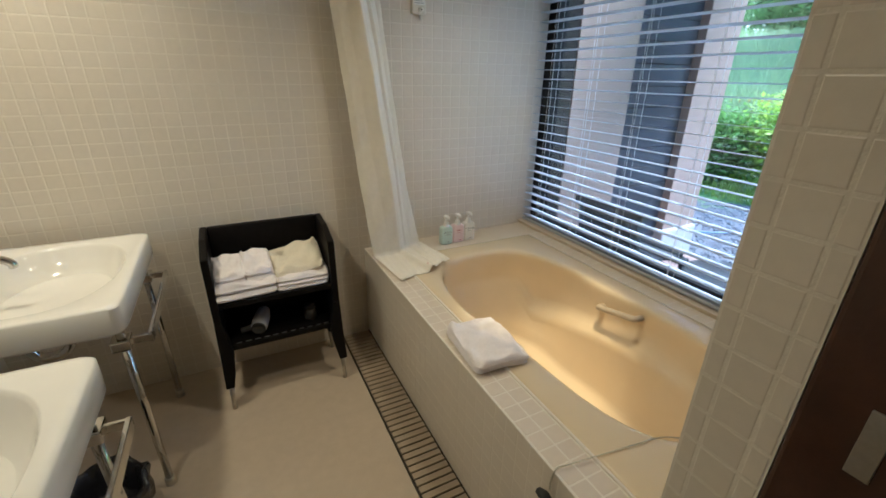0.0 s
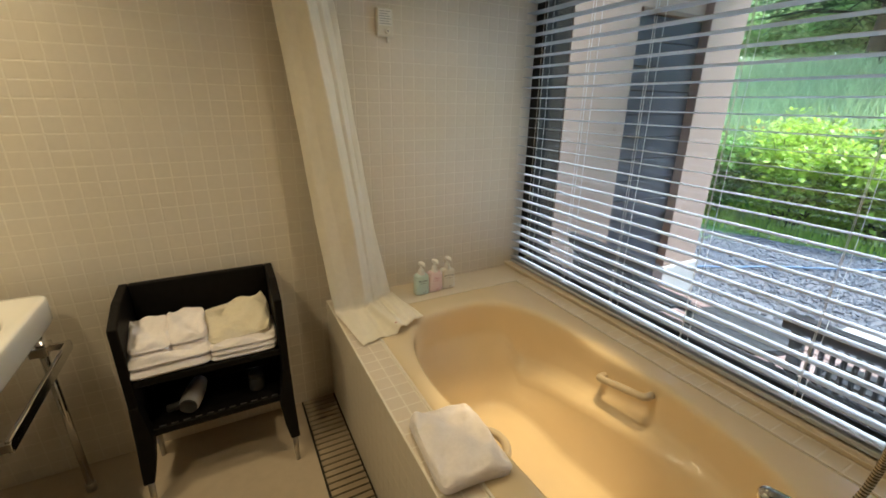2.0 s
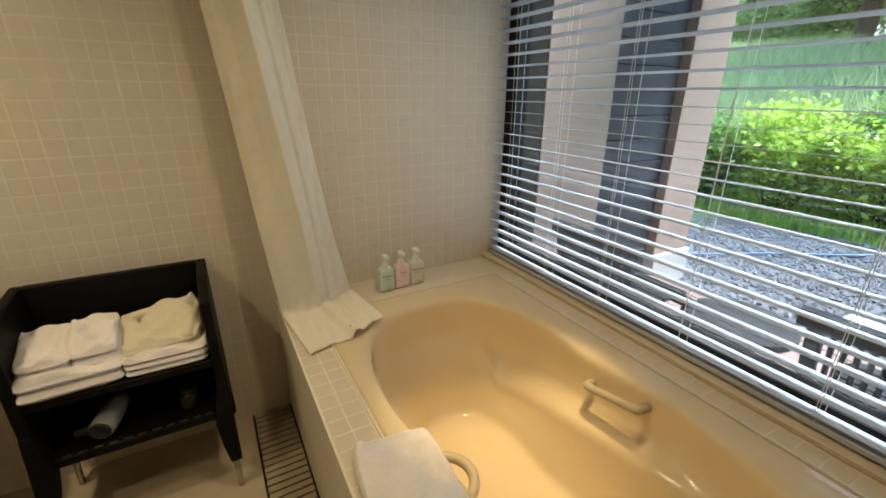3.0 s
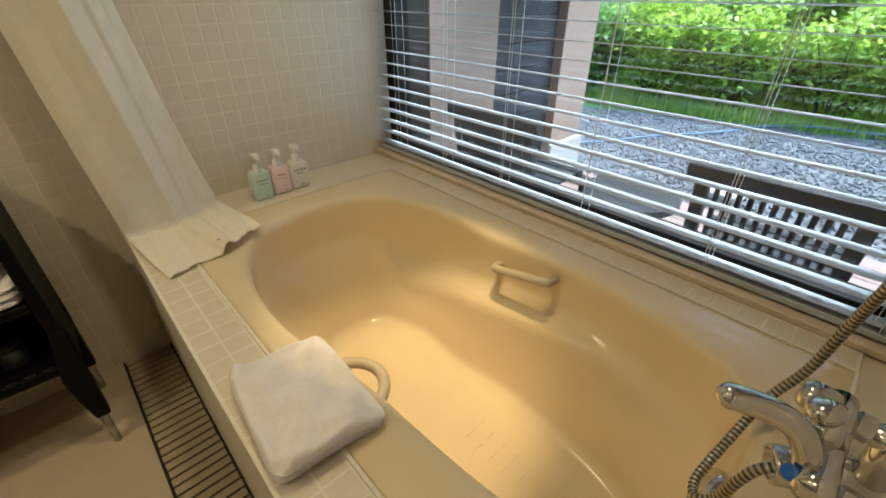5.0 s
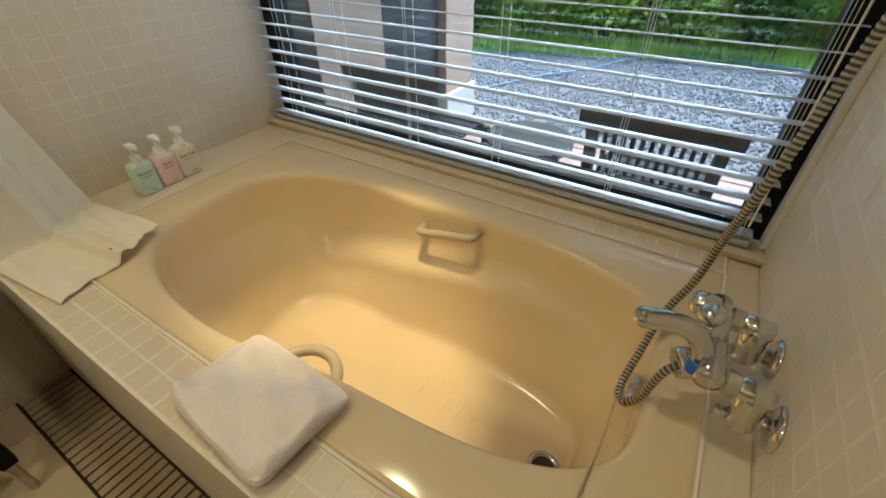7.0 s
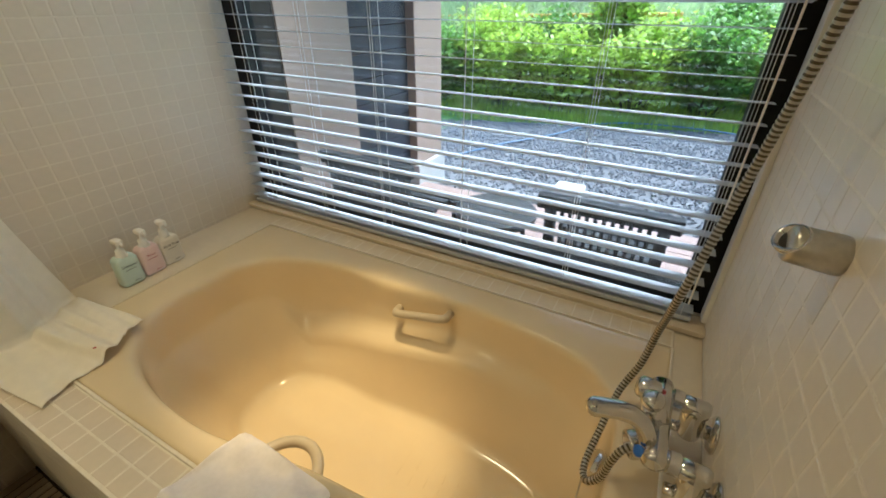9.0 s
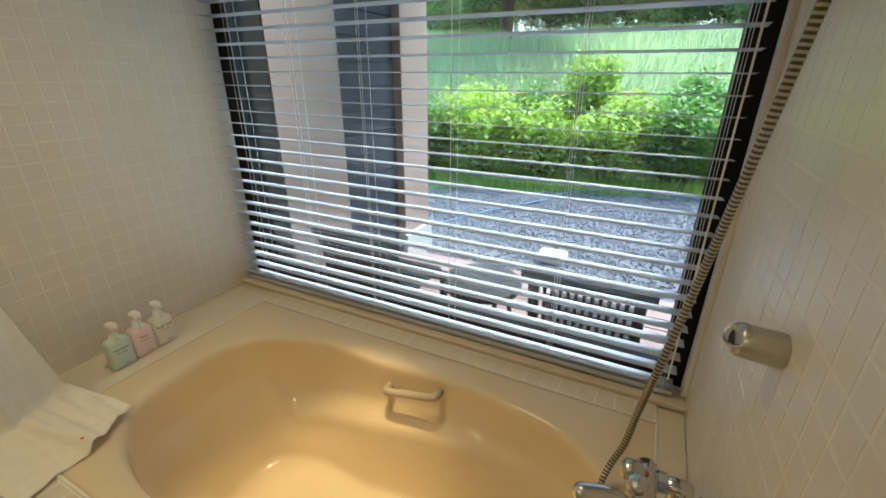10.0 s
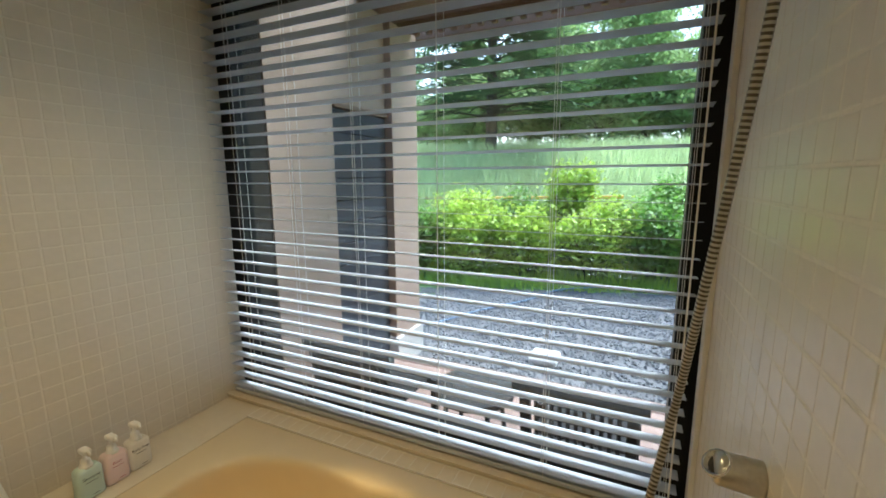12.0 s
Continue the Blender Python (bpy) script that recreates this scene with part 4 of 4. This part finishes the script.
for v in bm.verts:
    a = math.atan2(v.co.y - 1.42, v.co.x + 0.52)
    k = 1 + 0.05 * math.sin(a * 9 + v.co.z * 40) + 0.03 * math.sin(a * 17)
    v.co.x, v.co.y = -0.52 + (v.co.x + 0.52) * k, 1.42 + (v.co.y - 1.42) * k
    v.co.z += 0.012 * math.sin(a * 5 + 1)
part("liner", bm, M_BAG, bn, "shiny black bin liner", smooth=True)

# ceiling downlights out of view; the fourth ring goes with the added fill spot
for x, y in ((-0.62, 1.85), (-0.62, 0.95), (1.32, 1.38), (0.95, 1.45)):
    d = thing("downlight", (x, y, HC), "round recessed ceiling downlight with a white ring", "ceiling light", "downlights")
    part("ring", lathe([(0.055, 0), (0.062, -0.003), (0.062, -0.006), (0.05, -0.008), (0.046, 0.0)], (x, y, HC), seg=28), M_SIGN, d, smooth=True)

# ---- outside: deck, partition, post, eave ----
deck = structure("deck_base", box(1.80, -2.5, -0.14, 3.40, 5.0, -0.035), M_BROWN, "timber deck frame outside the window")
tagged(deck, category="deck")
plank_mesh = bpy.data.meshes.new("plank")
b = box(-0.066, -3.7, -0.03, 0.066, 3.7, 0.0, 0.003, 1)
b.to_mesh(plank_mesh)
b.free()
plank_mesh.materials.append(M_PLANK)
for k in range(11):
    ob = new("plank", plank_mesh)
    ob.parent = deck
    ob.matrix_basis = pose(1.895 + k * 0.1405, 1.25 + random.uniform(-0.02, 0.02), random.uniform(-0.001, 0.001))
facade = structure("facade", box(1.745, -6.0, -0.2, 1.86, YB - 0.0008, 3.4), M_DARKPANEL, "dark outer wall of the building beside the window")
structure("facade_beyond", box(1.746, YA - 0.001, -0.2, 1.86, 2.50, 3.4), M_DARKPANEL, "dark outer wall strip beside the window")
structure("facade_above", box(1.802, YB - 0.0008, 2.20, 1.86, YA + 0.14, 3.4), M_DARKPANEL, "dark outer wall above the window")
structure("facade_below", box(1.802, YB - 0.0008, -0.2, 1.86, YA + 0.002, 0.54), M_DARKPANEL, "dark outer wall below the window")

partition = thing("privacy_partition", (2.6, 2.5, 0), "garden privacy wall with pale pine boards and a grey-blue boarded door", "partition", kind="structure")
part("dark_panel", box(1.86, 2.50, -0.1, 2.115, 2.56, 2.7, 0.002), M_DARKPANEL, partition)
part("pine_panel", box(2.117, 2.492, -0.1, 2.662, 2.56, 2.7, 0.003), M_PINK, partition)
for z in (0.45, 1.25, 1.78):
    part("knot", lathe([(0.010, 0), (0.009, 0.0008), (0.003, 0.001)], (2.59 + 0.02 * math.sin(z * 9), 2.4915, z), (0, -1, 0), 10), M_BROWN, partition)
for k in range(13):
    z0 = -0.02 + k * 0.152
    part("siding_board", box(2.664, 2.505 + 0.001 * (k % 3), z0, 3.300, 2.545, z0 + 0.147, 0.003), M_SIDING, partition)
part("siding_back", box(2.664, 2.545, -0.1, 3.300, 2.56, 2.0), M_DARKPANEL, partition)
part("door_head", box(2.664, 2.475, 1.957, 3.300, 2.56, 1.985, 0.003), M_BROWN, partition)
part("pine_panel", box(2.664, 2.497, 1.987, 3.300, 2.56, 2.7, 0.003), M_PINK, partition)

post = thing("porch_post", (3.55, 2.44, 0), "square pale pine porch post on a pale concrete footing", "post")
part("shaft", box(3.303, 2.44, 0.16, 3.710, 2.560, 2.66, 0.006), M_PINK, post)
part("footing", box(3.285, 2.415, -0.12, 3.735, 2.575, 0.16, 0.012), M_STONE, post)
eave = thing("roof_eave", (2.7, 1.25, 2.66), "brown timber roof eave over the deck", "roof", kind="structure")
# Soffit strips and the unseen gap between them are placed to set the daylight.
part("daylight_soffit", box(1.86, -4.0, 2.70, 2.30, 6.0, 2.74), M_BROWN, eave)
part("daylight_soffit", box(2.96, -4.0, 2.70, 3.47, 6.0, 2.74), M_BROWN, eave)
# Rafters over the gap are added, out of view.
for k in range(9):
    part("rafter", box(2.30, -3.9 + k * 1.2, 2.742, 3.80, -3.84 + k * 1.2, 2.80, 0.003), M_BROWN, eave)
part("beam", box(3.47, -4.0, 2.665, 3.65, 6.0, 2.70), M_BROWN, eave)
tooth = bpy.data.meshes.new("dentil")
b = box(-0.02, -0.022, -0.035, 0.02, 0.022, 0.0, 0.002, 1)
b.to_mesh(tooth)
b.free()
tooth.materials.append(M_BROWN)
for k in range(70):
    ob = new("dentil", tooth)
    ob.parent = eave
    ob.location = (3.62 - 2.7, -4 + k * 0.11 - 1.25, 2.668 - 2.66)
part("fascia", box(3.80, -4.0, 2.66, 3.84, 6.0, 2.86, 0.004), M_BROWN, eave)

# ---- garden chairs and table on the deck ----


def slat_chair(xa, y0, y1, material, label, solid=False):
    t = thing("garden_chair", (xa + 0.25, (y0 + y1) / 2, 0), label, "chair", "garden chairs on the deck")

    def lean(z):
        return xa + (0.735 - z) * 0.20

    def slab(ya, yb, za, zb, th):
        bm = box(0, ya, za, th, yb, zb, 0.006)
        for v in bm.verts:
            v.co.x += lean(v.co.z)
        return bm
    part("top_rail", slab(y0, y1, 0.675, 0.735, 0.042), material, t)
    part("lower_rail", slab(y0 + 0.04, y1 - 0.04, 0.40, 0.44, 0.03), material, t)
    part("back_post", slab(y0 + 0.030, y0 + 0.070, 0.0, 0.69, 0.034), material, t)
    part("back_post", slab(y1 - 0.070, y1 - 0.030, 0.0, 0.69, 0.034), material, t)
    n = 11
    w = (y1 - y0 - 0.16) / n
    for k in range(n):
        yc = y0 + 0.08 + w * (k + 0.5)
        hw = w * (0.5 if solid else 0.26)
        part("back_slat", slab(yc - hw, yc + hw, 0.43, 0.685, 0.014), material, t)
    for k in range(7):
        xs = xa + 0.10 + k * 0.062
        part("seat_slat", box(xs, y0 + 0.05, 0.385, xs + 0.050, y1 - 0.05, 0.405, 0.004), material, t)
    for y in (y0, y1 - 0.05):
        part("front_leg", box(xa + 0.48, y + 0.008, 0.0, xa + 0.52, y + 0.042, 0.386, 0.005), material, t)
    part("apron", box(xa + 0.50, y0 + 0.04, 0.33, xa + 0.52, y1 - 0.04, 0.388, 0.003), material, t)


slat_chair(1.872, 0.565, 1.05, M_CHAIRBLK, "black slatted resin garden chair standing with its back to the window")
slat_chair(1.872, 1.60, 2.105, M_CHAIRGRY, "dark grey garden chair with a closed back near the partition", solid=True)
table = thing("garden_table", (2.45, 1.42, 0), "small round garden table with a glass top and dark legs", "table")
part("tabletop", lathe([(0.205, 0), (0.215, 0.004), (0.215, 0.014), (0.205, 0.018), (0.05, 0.018)], (2.46, 1.42, 0.32), seg=40), M_TABLE, table, smooth=False)
part("rim", lathe([(0.212, -0.012), (0.224, -0.010), (0.224, 0.022), (0.216, 0.024)], (2.46, 1.42, 0.320), seg=40), M_CHAIRGRY, table)
for k in range(4):
    a = math.pi / 4 + k * math.pi / 2
    part("leg", tube([(2.46 + 0.16 * math.cos(a), 1.42 + 0.16 * math.sin(a), 0.32), (2.46 + 0.20 * math.cos(a), 1.42 + 0.20 * math.sin(a), 0.0)], 0.014, 10), M_CHAIRGRY, table)

# ---- garden ground ----


def bank(y):
    """Where the gravel ends and the ground begins to rise."""
    return 6.25 + min(0.75, max(-0.75, (1.9 - y) * 0.27))


def ground_z(x, y):
    s = bank(y)
    if x < s:
        return -0.13
    f = min(1.0, (x - s) / 7.5)
    return -0.13 + 2.0 * f * f * (3 - 2 * f) + 0.10 * math.sin(x * 0.7 + y * 0.45) * f + max(0, min(x, 45) - 14) * 0.085


gx = [1.86, 3.4, 4.2, 5.2, 6.2, 6.8, 7.6, 8.4, 9.2, 10, 11, 12, 13, 14, 16, 20, 30, 60, 150, 600]
gy = [-600, -150, -60, -30, -18, -12, -8, -5, -3, -1.5, 0, 1.5, 3, 4.5, 6, 8, 11, 15, 20, 30, 60, 150, 600]
gv = [(x, y, ground_z(x, y)) for x in gx for y in gy]
gf = [(i * len(gy) + j, (i + 1) * len(gy) + j, (i + 1) * len(gy) + j + 1, i * len(gy) + j + 1) for i in range(len(gx) - 1) for j in range(len(gy) - 1)]
ground = tagged(raw("ground", gv, gf, M_GROUND, smooth=True), "grassy garden ground that rises towards the trees", kind="structure")
raw_back = raw("ground_behind", [(-600, -600, -0.25), (1.86, -600, -0.25), (1.86, 600, -0.25), (-600, 600, -0.25)], [(0, 1, 2, 3)], M_GROUND)
tagged(raw_back, "grassy ground around the building", kind="structure")
rg = random.Random(8)
bedv, bedf = [], []
nx, ny = 40, 90
for i in range(nx + 1):
    for j in range(ny + 1):
        y = -6 + 15 * j / ny
        x = 3.4 + (bank(y) - 3.3 + 0.06 * math.sin(y * 1.3) + 0.07 * math.sin(y * 4.1)) * i / nx
        bedv.append((x, y, -0.122 + rg.uniform(-0.006, 0.006)))
for i in range(nx):
    for j in range(ny):
        a = i * (ny + 1) + j
        bedf.append((a, a + ny + 1, a + ny + 2, a + 1))
bed = tagged(raw("gravel_bed", bedv, bedf, M_SOIL), "grey gravel bed along the deck", kind="structure")
sv, sf = [], []
for k in range(16000):
    y = rg.uniform(-1.2, 5.2)
    x = rg.uniform(3.41, bank(y) + 0.06 * math.sin(y * 1.3))
    r = rg.uniform(0.009, 0.024)
    c = (x, y, -0.118 + rg.uniform(0, 0.012))
    a = rg.uniform(0, 6.28)
    q = len(sv)
    for m in range(4):
        sv.append((c[0] + r * math.cos(a + m * 1.57) * rg.uniform(0.7, 1.2), c[1] + r * math.sin(a + m * 1.57) * rg.uniform(0.7, 1.2), c[2] + rg.uniform(-0.3, 0.3) * r))
    sv += [(c[0] + rg.uniform(-0.3, 0.3) * r, c[1] + rg.uniform(-0.3, 0.3) * r, c[2] + r * rg.uniform(0.5, 0.9)), (c[0], c[1], c[2] - r)]
    for m in range(4):
        sf += [(q + m, q + (m + 1) % 4, q + 4), (q + (m + 1) % 4, q + m, q + 5)]
tagged(raw("gravel", sv, sf, M_GRAVEL), "loose grey gravel stones beside the deck", "gravel", kind="stuff")

bh = thing("garden_hose", (5.2, 1.9, -0.1), "blue garden hose lying across the gravel", "hose")
part("tube", tube([(4.1, 2.80, -0.09), (4.5, 2.56, -0.09), (4.99, 2.33, -0.09), (5.68, 1.90, -0.09), (6.30, 1.62, -0.085), (6.62, 1.1, -0.07), (6.70, 0.3, -0.07), (6.5, -0.8, -0.07)], 0.009, 8, smooth_n=10), M_BLUEHOSE, bh, smooth=True)
lid = thing("white_stone", (3.98, 1.33, -0.12), "small flat white stone lying in the gravel", "stone")
part("plate", box(3.84, 1.20, -0.118, 4.10, 1.45, -0.055, 0.028, 4), M_WHITE, lid)
rl = thing("yellow_rail", (8.4, 2.5, 0.4), "yellow painted rail behind the bushes", "rail")
part("bar", tube([(8.6, 6.2, 1.02), (8.0, 0.9, 1.16)], 0.028, 8), M_YELLOW, rl)
for f in (0.05, 0.5, 0.95):
    x, y, z = 8.6 - 0.6 * f, 6.2 - 5.3 * f, 1.02 + 0.14 * f
    part("stake", tube([(x, y, ground_z(x, y) - 0.1), (x, y, z)], 0.024, 8), M_BROWN, rl)

# ---- plants ----


def leaf(vs, fs, c, size, r, droop=0.0):
    """One pointed leaf as two triangles folded along its rib."""
    a, b = r.uniform(0, 6.283), r.uniform(-0.7, 0.9) - droop
    d = Vector((math.cos(a) * math.cos(b), math.sin(a) * math.cos(b), math.sin(b)))
    s = d.cross(Vector((r.uniform(-0.4, 0.4), r.uniform(-0.4, 0.4), 1))).normalized() * size * 0.30
    q = len(vs)
    vs += [c, c + d * size * 0.5 + s, c + d * size, c + d * size * 0.5 - s - Vector((0, 0, size * 0.06))]
    fs += [(q, q + 1, q + 2), (q, q + 2, q + 3)]


def bush(x, y, rx, ry, h, n, material, label, seed, size=0.10):
    r = random.Random(seed)
    z0 = ground_z(x, y)
    t = thing("bush", (x, y, z0), label, "bush", "bushes along the gravel")
    stems = bmesh.new()
    tips = []
    for k in range(30):
        a, e = r.uniform(0, 6.28), math.sqrt(r.uniform(0.02, 1))
        top = Vector((x + rx * e * math.cos(a), y + ry * e * math.sin(a), z0 + h * (0.45 + 0.55 * math.sqrt(max(0, 1 - e * e * 0.8))) * r.uniform(0.75, 1.08)))
        foot = Vector((x + rx * 0.25 * e * math.cos(a), y + ry * 0.25 * e * math.sin(a), z0 - 0.02))
        mid = foot.lerp(top, 0.5) + Vector((r.uniform(-0.06, 0.06), r.uniform(-0.06, 0.06), 0.05))
        tube([foot, mid, top], 0.009, 5, stems, taper=lambda f: 1 - 0.7 * f)
        tips.append((foot, mid, top))
    part("stems", stems, M_BARK, t)
    vs, fs = [], []
    for k in range(n):
        f, m, tp = r.choice(tips)
        g = r.uniform(0.25, 1.0)
        p = m.lerp(tp, (g - 0.5) * 2) if g > 0.5 else f.lerp(m, g * 2)
        sp = 0.095 * (0.6 + 0.6 * (1 - abs(g - 0.7)))
        p = p + Vector((r.gauss(0, sp), r.gauss(0, sp), r.gauss(0, sp * 0.7)))
        if p.z < z0 + 0.02:
            p.z = z0 + r.uniform(0.02, 0.2)
        leaf(vs, fs, p, size * r.uniform(0.6, 1.3), r)
    raw("leaves", vs, fs, material, t)


BL = "leafy bright green garden bush at the edge of the gravel"
DK = "dense dark green garden bush at the edge of the gravel"
for i, (x, y, rx, ry, h, m) in enumerate([
        (6.75, 0.35, 0.55, 0.6, 1.05, 1), (6.75, 1.25, 0.6, 0.65, 1.0, 0), (6.7, 2.2, 0.55, 0.65, 0.95, 0), (6.8, 3.1, 0.6, 0.65, 1.05, 0), (6.75, 4.0, 0.55, 0.6, 0.9, 1), (6.9, 4.9, 0.55, 0.65, 1.0, 0),
        (6.8, -0.5, 0.5, 0.6, 0.95, 0), (7.2, -1.4, 0.6, 0.6, 1.0, 1), (7.2, 5.8, 0.5, 0.6, 0.9, 1), (7.3, 6.8, 0.6, 0.7, 0.9, 0), (7.7, 1.75, 0.35, 0.4, 1.55, 0), (7.8, 0.1, 0.5, 0.5, 1.05, 1), (7.9, 3.6, 0.5, 0.6, 0.9, 0), (7.9, 2.6, 0.5, 0.5, 0.85, 1)]):
    bush(x - 6.0 + bank(y), y, rx, ry, h * (1.25 if h < 1.3 else 1.12), 5600, M_LEAFD if m else M_LEAF, DK if m else BL, 20 + i, 0.085)


def blades(name, n, x0, x1, y0, y1, hmin, hmax, material, label, seed, lean=0.35, wid=0.008):
    r = random.Random(seed)
    vs, fs = [], []
    for k in range(n):
        x, y = r.uniform(x0, x1), r.uniform(y0, y1)
        if x < bank(y) + 0.02:
            continue
        z = ground_z(x, y)
        h, a, w = r.uniform(hmin, hmax), r.uniform(0, 6.28), wid * r.uniform(0.6, 1.3)
        d = Vector((math.cos(a), math.sin(a), 0)) * h * lean * r.uniform(0.2, 1.3)
        s = Vector((r.uniform(-0.3, 0.3), 1, 0)).normalized() * w
        q = len(vs)
        b0 = Vector((x, y, z - 0.02))
        b1 = b0 + d * 0.3 + Vector((0, 0, h * 0.62))
        b2 = b0 + d + Vector((0, 0, h))
        vs += [b0 - s, b0 + s, b1 + s * 0.8, b1 - s * 0.8, b2]
        fs += [(q, q + 1, q + 2, q + 3), (q + 3, q + 2, q + 4)]
    tagged(raw(name, vs, fs, material), label, "grass", kind="stuff")


blades("tall_grass", 42000, 8.0, 13.5, -2.5, 9, 0.40, 0.9, M_GRASS, "tall pale green meadow grass behind the bushes", 31, wid=0.012)
blades("short_grass", 9000, 5.9, 7.6, -1.5, 6.5, 0.06, 0.24, M_LEAF, "short bright green grass along the gravel edge", 32, wid=0.006)


def conifer(x, y, h, r0, label, seed, tiers=21, z_start=1.5):
    r = random.Random(seed)
    z0 = ground_z(x, y)
    t = thing("conifer", (x, y, z0), label, "tree", "garden trees")
    part("trunk", tube([(x, y, z0 - 0.1), (x + 0.03, y, z0 + h * 0.3), (x - 0.02, y + 0.02, z0 + h * 0.7), (x, y, z0 + h)], r0, 12, smooth_n=4, taper=lambda f: 1.0 - 0.85 * f), M_BARK, t, smooth=True)
    limbs, vs, fs = bmesh.new(), [], []
    for k in range(tiers):
        zt = z0 + z_start + (h - z_start) * (k / tiers) ** 1.05
        reach = 3.5 * (1 - 0.75 * k / tiers) * r.uniform(0.8, 1.1)
        for j in range(8):
            a = j * 0.785 + k * 2.4 + r.uniform(-0.3, 0.3)
            ln = reach * r.uniform(0.65, 1.1)
            d = Vector((math.cos(a), math.sin(a), 0))
            p0 = Vector((x, y, zt + r.uniform(-0.15, 0.15)))
            pts = [p0, p0 + d * ln * 0.4 + Vector((0, 0, 0.06 * ln)), p0 + d * ln * 0.75 + Vector((0, 0, 0.02)), p0 + d * ln + Vector((0, 0, -0.08 * ln))]
            tube(pts, 0.022, 5, limbs, taper=lambda f: 1 - 0.75 * f)
            side = d.cross(Vector((0, 0, 1)))
            for m in range(40):
                f = r.uniform(0.22, 1.0)
                q0 = pts[1].lerp(pts[2], (f - 0.4) / 0.35) if f < 0.75 else pts[2].lerp(pts[3], (f - 0.75) / 0.25)
                s = r.choice((-1, 1))
                tw = (side * s * r.uniform(0.3, 1.0) + d * r.uniform(0.3, 0.9) + Vector((0, 0, r.uniform(-0.25, 0.2)))).normalized()
                tl = 0.42 * ln * (1.1 - f) * 0.8 + r.uniform(0.10, 0.22)
                up = Vector((r.uniform(-0.3, 0.3), r.uniform(-0.3, 0.3), 1))
                wv = tw.cross(up).normalized()
                for n2 in range(5):
                    c0 = q0 + tw * tl * (n2 / 5) + Vector((0, 0, r.uniform(-0.02, 0.02)))
                    q = len(vs)
                    wd = 0.034 * r.uniform(0.7, 1.5)
                    vs.extend([c0 - wv * wd * 0.3, c0 + tw * 0.05 + wv * wd, c0 + tw * tl * 0.30, c0 + tw * 0.05 - wv * wd])
                    fs.append((q, q + 1, q + 2, q + 3))
    part("branches", limbs, M_BARK, t)
    raw("needles", vs, fs, M_NEEDLE, t)


conifer(12.2, 4.65, 9.0, 0.19, "tall dark green conifer with level branches on the rise", 41)


def broadleaf(x, y, h, spread, label, seed, n=20000, size=0.17):
    r = random.Random(seed)
    z0 = ground_z(x, y)
    t = thing("broadleaf_tree", (x, y, z0), label, "tree", "garden trees")
    bm = tube([(x, y, z0 - 0.1), (x + 0.1, y, z0 + h * 0.35), (x, y + 0.1, z0 + h * 0.75)], 0.11, 10, smooth_n=4, taper=lambda f: 1 - 0.7 * f)
    part("trunk", bm, M_BARK, t, smooth=True)
    limbs, vs, fs, ends = bmesh.new(), [], [], []
    for k in range(34):
        zz = z0 + h * r.uniform(0.12, 0.75)
        a = r.uniform(0, 6.28)
        ln = spread * r.uniform(0.4, 1.0) * (1.1 - 0.5 * (zz - z0) / h)
        p0 = Vector((x + 0.05, y, zz))
        p2 = p0 + Vector((math.cos(a) * ln, math.sin(a) * ln, ln * r.uniform(0.2, 0.7)))
        tube([p0, p0.lerp(p2, 0.5) + Vector((0, 0, 0.1)), p2], 0.028, 5, limbs, taper=lambda f: 1 - 0.75 * f)
        ends.append((p0, p2))
    part("limbs", limbs, M_BARK, t)
    for k in range(n):
        p0, p2 = r.choice(ends)
        p = p0.lerp(p2, r.uniform(0.35, 1.1)) + Vector((r.gauss(0, 0.33), r.gauss(0, 0.33), r.gauss(0, 0.25)))
        leaf(vs, fs, p, size * r.uniform(0.6, 1.3), r, 0.2)
    raw("leaves", vs, fs, M_FAR, t)


for i, (x, y, h, s) in enumerate([(17, 1.2, 7.5, 2.4), (19, -2.6, 8, 2.6), (21, 4.2, 8.5, 2.8), (24, 9.5, 9, 3.2), (23, 14, 9, 3.2), (26, 0.8, 9, 3.4), (22, 1.8, 10, 3.0), (25, -4.5, 10, 3.2), (28, 5.5, 11, 3.6)]):
    broadleaf(x, y, h, s, "light green broadleaf tree beyond the meadow", 60 + i)

for i in range(9):
    broadleaf(15.6 + 0.7 * (i % 3), -2.0 + 1.35 * i, 2.7 + 0.35 * (i % 4), 1.7, "low light green tree at the edge of the meadow", 80 + i, 9000, 0.14)

# ---- tiles ----
tile_field(wall_far, (XL, YA + 0.0008, 0.0), (1, 0, 0), (0, 0, 1), 48, 44, lambda i, j: XL + i * PITCH > 0.68 and 10 <= j < 29)
tile_field(wall_tap, (XW + 0.04, YB - 0.0008, 0.0), (-1, 0, 0), (0, 0, 1), 21, 44, lambda i, j: 10 <= j < 26)
tile_field(wall_tap, (0.515, 0.4586, 0.0), (0, -1, 0), (0, 0, 1), 1, 44, lambda i, j: 8 <= j < 36, pu=0.026)
tile_field(wall_tap, (0.515, 0.4326, 0.0), (0, -1, 0), (0, 0, 1), 1, 44, lambda i, j: 8 <= j < 36)
tile_field(wall_tap, (0.515, 0.3786, 0.0), (0, -1, 0), (0, 0, 1), 1, 44, lambda i, j: 8 <= j < 36, pu=0.026)
tile_field(apron, (0.5565, YA, 0.0), (0, -1, 0), (0, 0, 1), 33, 9, lambda i, j: True, pv=0.058, gap=0.0028)
tile_field(apron, (0.5615, YB, ZR - 0.004), (1, 0, 0), (0, 1, 0), 2, 33, lambda i, j: True, pu=0.0525, material=M_DECKTILE)
tile_field(ledge_window, (1.504, 0.537, ZR + 0.004), (1, 0, 0), (0, 1, 0), 1, 28, lambda i, j: True, pu=0.066, pv=0.0543, material=M_LEDGE)
